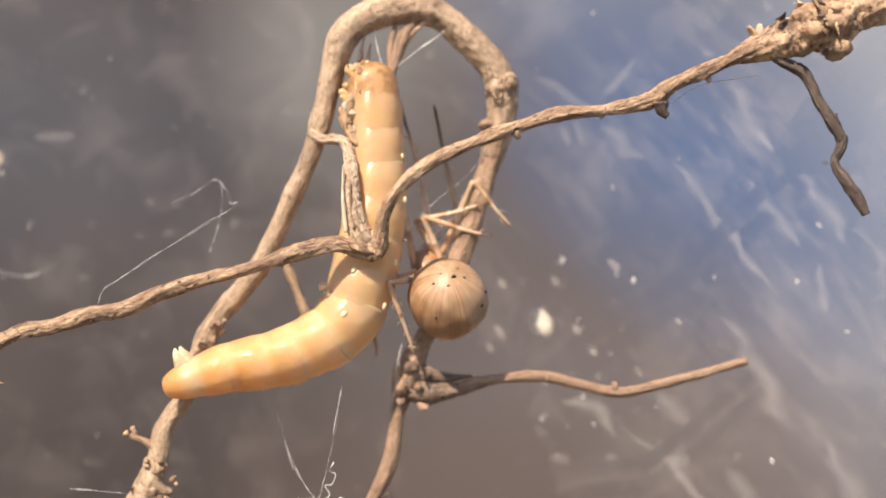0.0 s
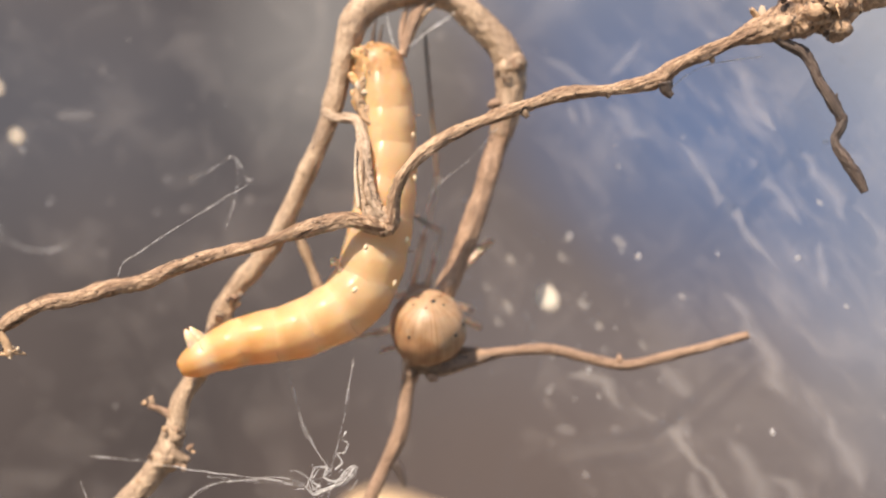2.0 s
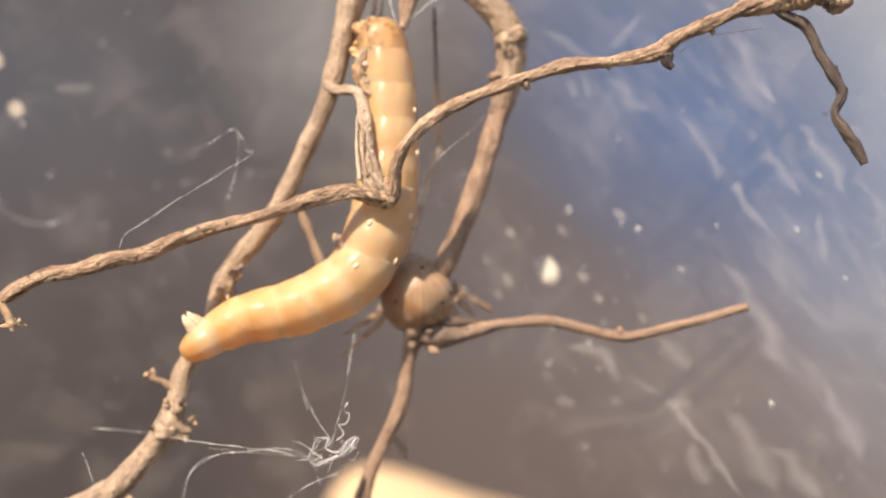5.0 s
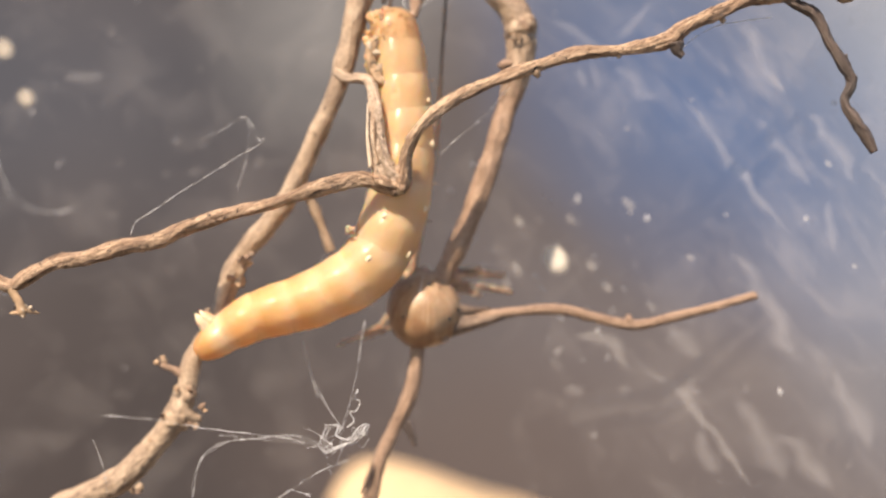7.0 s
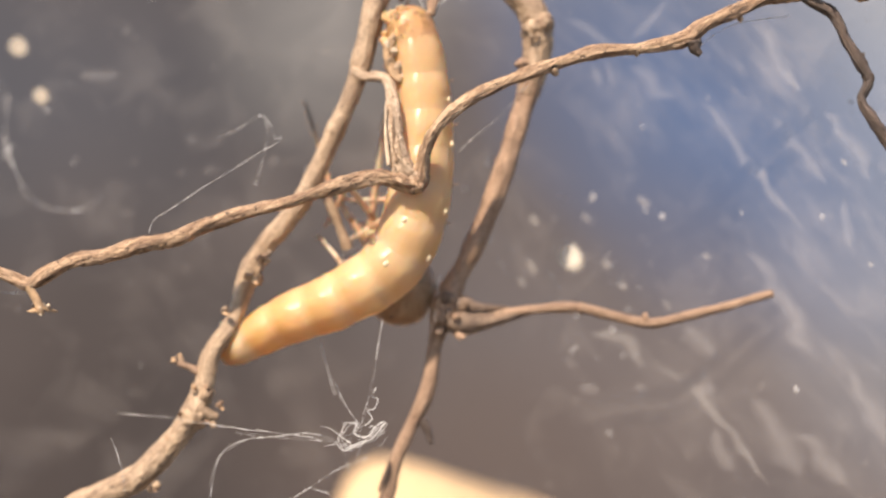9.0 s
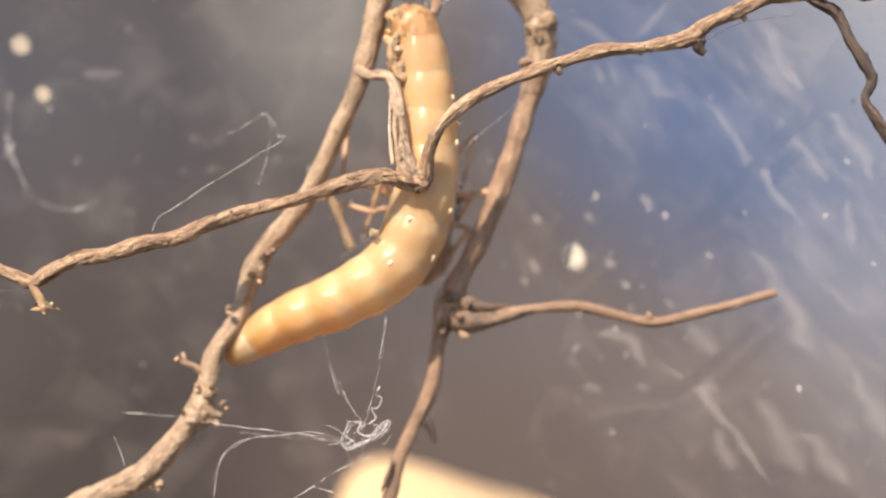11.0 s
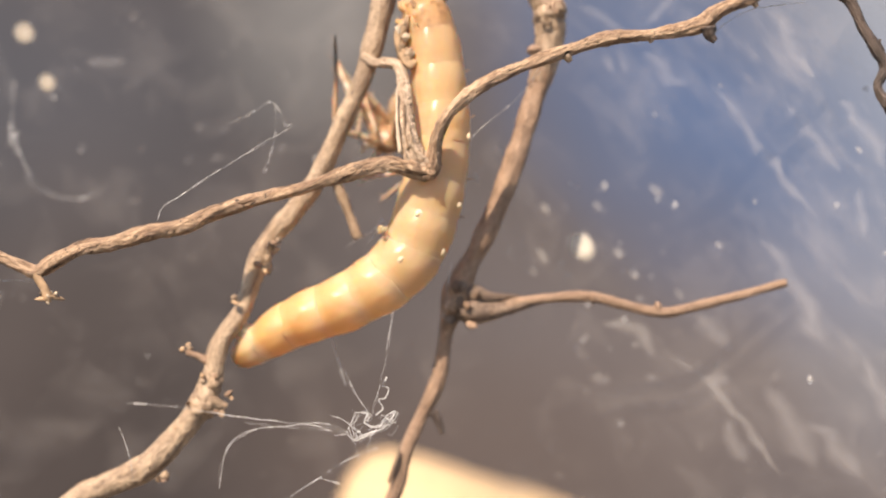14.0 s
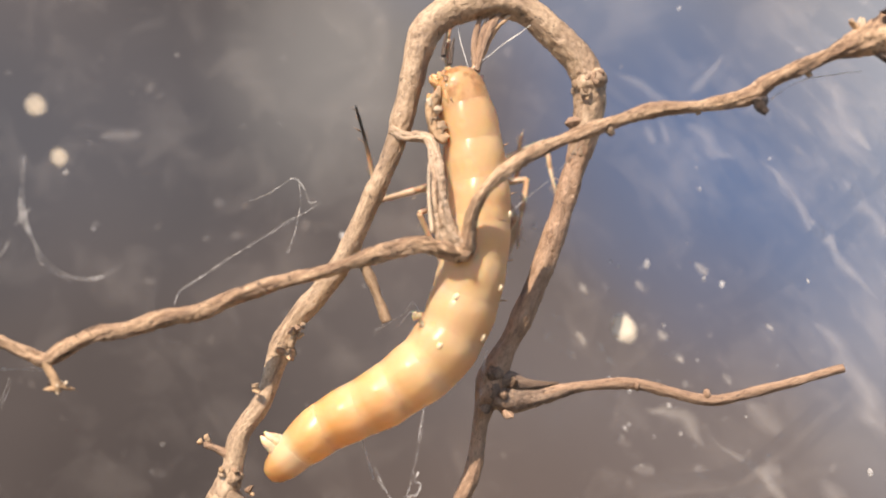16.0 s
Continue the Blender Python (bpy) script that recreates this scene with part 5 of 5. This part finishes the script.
def motions():
    node_a = [(0, -4.25, 3.00, 106.64), (3.5, -4.86, 3.00, 106.58), (7, -4.47, 3.00, 106.38), (9, -4.68, 3.00, 106.39), (12.5, -4.66, 3.00, 106.32), (14.5, -4.27, 3.00, 106.18), (15, -4.33, 3.00, 106.26), (16, -4.38, 3.00, 106.05)]
    node_b = [(0, -3.93, 2.93, 102.53), (3.5, -3.97, 2.93, 102.49), (7, -3.78, 2.93, 102.17), (9, -3.64, 2.91, 102.26), (12.5, -3.69, 2.91, 102.17), (14.5, -3.29, 2.91, 101.92), (15, -3.39, 2.91, 101.99), (16, -3.18, 2.91, 101.81)]
    node_c = [(0, -3.87, 2.84, 98.41), (3.5, -3.95, 2.84, 98.30), (7, -3.54, 2.82, 97.92), (9, -3.39, 2.76, 98.02), (12.5, -3.27, 2.77, 97.92), (14.5, -3.05, 2.76, 97.56), (15, -3.04, 2.76, 97.65), (16, -2.77, 2.76, 97.44)]
    node_d = [(0, -4.43, 2.69, 94.37), (3.5, -4.38, 2.69, 94.15), (7, -3.95, 2.69, 93.70), (9, -3.71, 2.60, 93.80), (12.5, -3.62, 2.62, 93.70), (14.5, -3.57, 2.60, 93.25), (15, -3.52, 2.57, 93.35), (16, -3.32, 2.54, 93.12)]
    node_e = [(0, -5.69, 2.44, 90.58), (3.5, -5.87, 2.42, 90.36), (7, -5.66, 2.46, 89.93), (9, -5.28, 2.50, 89.95), (12.5, -5.22, 2.50, 89.85), (14.5, -5.12, 2.50, 89.27), (15, -5.04, 2.43, 89.38), (16, -4.95, 2.36, 89.17)]
    node_f = [(0, -9.10, 2.11, 88.50), (3.5, -9.36, 2.07, 88.27), (7, -9.21, 2.21, 87.74), (9, -8.74, 2.71, 87.57), (12.5, -8.72, 2.67, 87.49), (14.5, -8.49, 2.65, 86.60), (15, -8.26, 2.52, 86.56), (16, -8.25, 2.39, 86.42)]
    node_g = [(0, -12.98, 1.76, 87.66), (3.5, -13.32, 1.74, 87.31), (7, -13.17, 1.98, 86.45), (9, -12.74, 3.54, 85.94), (12.5, -12.70, 3.44, 85.84), (14.5, -12.44, 3.27, 84.78), (15, -12.09, 2.97, 84.53), (16, -12.07, 2.70, 84.37)]
    node_h = [(0, -16.77, 1.50, 86.44), (3.5, -16.91, 1.50, 85.39), (7, -16.66, 1.80, 84.18), (9, -16.58, 5.00, 83.56), (12.5, -16.51, 5.00, 83.42), (14.5, -16.03, 4.50, 82.14), (15, -15.45, 3.80, 81.55), (16, -15.36, 3.30, 81.42)]
    foot_a = [(0, -0.29, 4.60, 104.22), (1.5, -1.74, 4.60, 107.91), (3.5, -1.09, 4.60, 107.37), (7, -0.86, 4.60, 107.74), (8, -1.08, 5.50, 108.08), (9, -0.9, 6.8, 113.6), (11.5, -1.4, 6.8, 117.6), (12.5, -1.4, 6.8, 118.2), (14.5, -1.8, 6.8, 120.8), (16, -2.2, 6.8, 119.7)]
    foot_b = [(0, -2.72, 4.40, 105.14), (1.5, -2.20, 4.40, 97.38), (3.5, -1.99, 4.60, 90.26), (7, -1.37, 4.60, 89.65), (8, -8.46, 5.00, 91.24), (9, -8.14, 5.60, 93.82), (11.5, 0.1, 6.8, 92.3), (12.5, -8.80, 6.00, 97.27), (14.5, -8.03, 6.20, 96.72), (15.2, -3.5, 6.8, 93.0), (16, -3.5, 6.8, 92.0)]
    foot_c = [(0, 4.61, 4.60, 96.44), (1.5, 0.73, 4.60, 94.27), (3.5, 0.22, 4.60, 88.97), (7, 1.24, 4.00, 88.63), (8, 0.27, 4.40, 89.04), (9, -10.01, 5.60, 92.21), (11.5, -0.7, 6.8, 94.6), (12.5, -9.26, 6.00, 100.21), (14.5, -8.60, 6.20, 99.31), (15.2, 2.2, 6.8, 98.5), (16, 2.2, 6.8, 98.5)]
    foot_d = [(0, 2.56, 4.00, 97.77), (1.5, 1.57, 4.00, 90.07), (3.5, -0.14, 4.00, 88.51), (7, 1.10, 4.00, 88.12), (8, -0.29, 4.20, 88.68), (9, -8.81, 5.60, 91.13), (11.5, -1.0, 6.8, 90.4), (12.5, -9.06, 6.00, 98.14), (14.5, -8.30, 6.20, 97.46), (15.2, 0.0, 6.8, 102.6), (16, 0.0, 6.8, 102.6)]
    foot_e = [(0, 3.41, 4.00, 95.77), (1.5, 0.19, 3.00, 89.83), (3.5, -1.88, 3.60, 88.38), (7, -0.82, 4.40, 89.54), (8, -1.39, 4.60, 89.78), (9, -9.45, 5.60, 94.12), (11.5, -1.8, 6.8, 87.0), (12.5, -7.75, 6.00, 97.58), (14.5, -6.74, 6.20, 96.72), (15.2, -0.3, 6.8, 95.3), (16, -0.3, 6.8, 95.3)]
    foot_f = [(0, -1.49, 2.40, 88.49), (1.5, -3.80, 3.60, 87.54), (3.5, -6.27, 4.00, 84.60), (7, -7.87, 4.20, 84.60), (8, -6.91, 4.40, 83.50), (9, -9.1, 6.8, 89.9), (11.5, -7.5, 6.8, 91.5), (12.5, -7.9, 6.8, 92.7), (14.5, -6.8, 6.8, 93.4), (16, -4.6, 6.8, 93.2)]
    foot_g = [(0, -3.87, 4.40, 88.30), (1.5, -5.68, 4.40, 88.05), (3.5, -7.12, 4.40, 86.95), (7, -6.26, 4.40, 85.04), (8, -7.65, 4.40, 84.97), (9, -10.45, 5.60, 91.76), (11.5, -10.9, 6.8, 94.9), (12.5, -9.1, 6.8, 93.8), (14.5, -8.2, 6.8, 94.9), (16, -2.3, 6.8, 106.7)]
    foot_h = [(0, -4.35, 4.60, 104.63), (1.5, -6.78, 4.40, 92.44), (3.5, -5.10, 4.40, 88.05), (7, -6.38, 4.80, 92.72), (8, -6.97, 5.00, 92.36), (9, -11.6, 6.8, 101.1), (11.5, -7.9, 6.8, 101.4), (12.5, -10.4, 4.3, 103.7), (14.5, -9.7, 4.3, 104.0), (16, -10.3, 4.3, 104.0)]
    belly = [(0, 0.57, 3.00, 91.87), (0.5, -0.01, 3.00, 90.80), (1, -0.49, 3.20, 90.17), (1.5, -0.86, 3.40, 88.96), (2, -1.32, 3.88, 88.41), (3, -2.57, 4.82, 88.30), (4, -2.45, 5.29, 88.64), (6.4, -1.76, 5.22, 88.76), (7, -2.30, 5.20, 86.90), (7.5, -2.52, 5.20, 86.44), (8, -2.99, 5.20, 86.98), (8.5, -4.24, 5.75, 87.25), (9, -5.09, 6.30, 88.28), (11.5, -3.90, 8.00, 91.55), (12.5, -3.94, 9.20, 99.55), (13.5, -4.20, 9.40, 98.76), (14.5, -4.03, 9.60, 99.89), (15, -3.89, 9.60, 100.28), (16, -2.61, 8.50, 96.84)]
    head = [(0, -0.93, 5.30, 94.57), (0.5, -1.31, 5.40, 93.30), (1, -1.49, 5.70, 92.47), (1.5, -1.66, 6.00, 91.16), (2, -1.92, 6.58, 90.51), (3, -2.97, 7.62, 90.20), (4, -2.85, 8.09, 90.54), (6.4, -2.06, 8.02, 90.86), (7, -2.60, 8.00, 89.00), (7.5, -2.92, 8.00, 88.64), (8, -3.49, 8.00, 89.18), (8.5, -5.44, 7.55, 90.45), (9, -7.18, 7.00, 92.82), (11.5, -3.92, 8.00, 96.15), (12.5, -5.82, 8.20, 97.72), (13.5, -5.96, 8.40, 97.13), (14.5, -6.12, 8.80, 98.74), (15, -5.92, 8.80, 99.18), (16, -4.60, 8.30, 100.62)]
    nodes = (node_a, node_b, node_c, node_d, node_e, node_f, node_g, node_h)
    feet = (foot_a, foot_b, foot_c, foot_d, foot_e, foot_f, foot_g, foot_h)

    def scaled(m):
        m = m.copy()
        m.translation = m.translation * MM
        return m

    times = sorted({row[0] for row in node_a})
    lines = {t: larva_line([at_time(n, t) for n in nodes]) for t in times}
    for k, ring in enumerate(RINGS):
        walk(ring, [(t, scaled(body_frame(lines[t], (k + 0.5) / SEGMENTS))) for t in times])

    steps = [0.5 * k for k in range(33)]
    body, upper, lower = [], [[] for _ in LEGS], [[] for _ in LEGS]
    for t in steps:
        b, h = at_time(belly, t), at_time(head, t)
        y = (h - b).normalized()
        z = Vector((0.1, -0.85, 0.45))
        z = (z - y * z.dot(y)).normalized()
        m = Matrix((y.cross(z), y, z)).transposed().to_4x4()
        m.translation = b
        body.append((t, scaled(m)))
        back = m.inverted()
        for k, (_, _, f, s, (hx, hy)) in enumerate(LEGS):
            hip = Vector((hx, hy, 0.0))
            to = (back @ at_time(feet[k], t)) - hip
            d = min(max(to.length, abs(f - s) + 0.3), (f + s) * 0.985)
            way = to.normalized()
            lean = math.acos(max(-1, min(1, (f * f + d * d - s * s) / (2 * f * d))))
            knee = math.pi - math.acos(max(-1, min(1, (f * f + s * s - d * d) / (2 * f * s))))
            k0 = min(1.0, t / 1.5)
            if k in (0, 1, 7):
                k0 = 1.0
            early = m.to_3x3().inverted() @ (Vector((-0.3, -0.2, 1.0)) * (1 - k0) + Vector((0.25, 0.9, -0.1)) * k0)
            k1 = min(1.0, max(0.0, t - 8.0))
            pole = early * (1 - k1) + Vector((math.copysign(1.3, hx), 0.0, 0.7)) * k1
            if k == 7:
                k2 = min(1.0, max(0.0, (t - 11.0) / 1.5))
                pole = pole * (1 - k2) + (m.to_3x3().inverted() @ Vector((-0.4, 0.0, -0.9))) * k2
            x = way.cross(pole).normalized()
            bone = (Matrix.Rotation(lean, 3, x) @ way).normalized()
            q = Matrix((x, bone.cross(x), bone)).transposed().to_4x4()
            q.translation = hip
            upper[k].append((t, scaled(q)))
            lower[k].append((t, scaled(Matrix.Translation((0, 0, f)) @ Matrix.Rotation(-knee, 4, "X"))))
    walk(SPIDER, body)
    for k, (up, low, *_) in enumerate(LEGS):
        walk(up, upper[k])
        walk(low, lower[k])


motions()
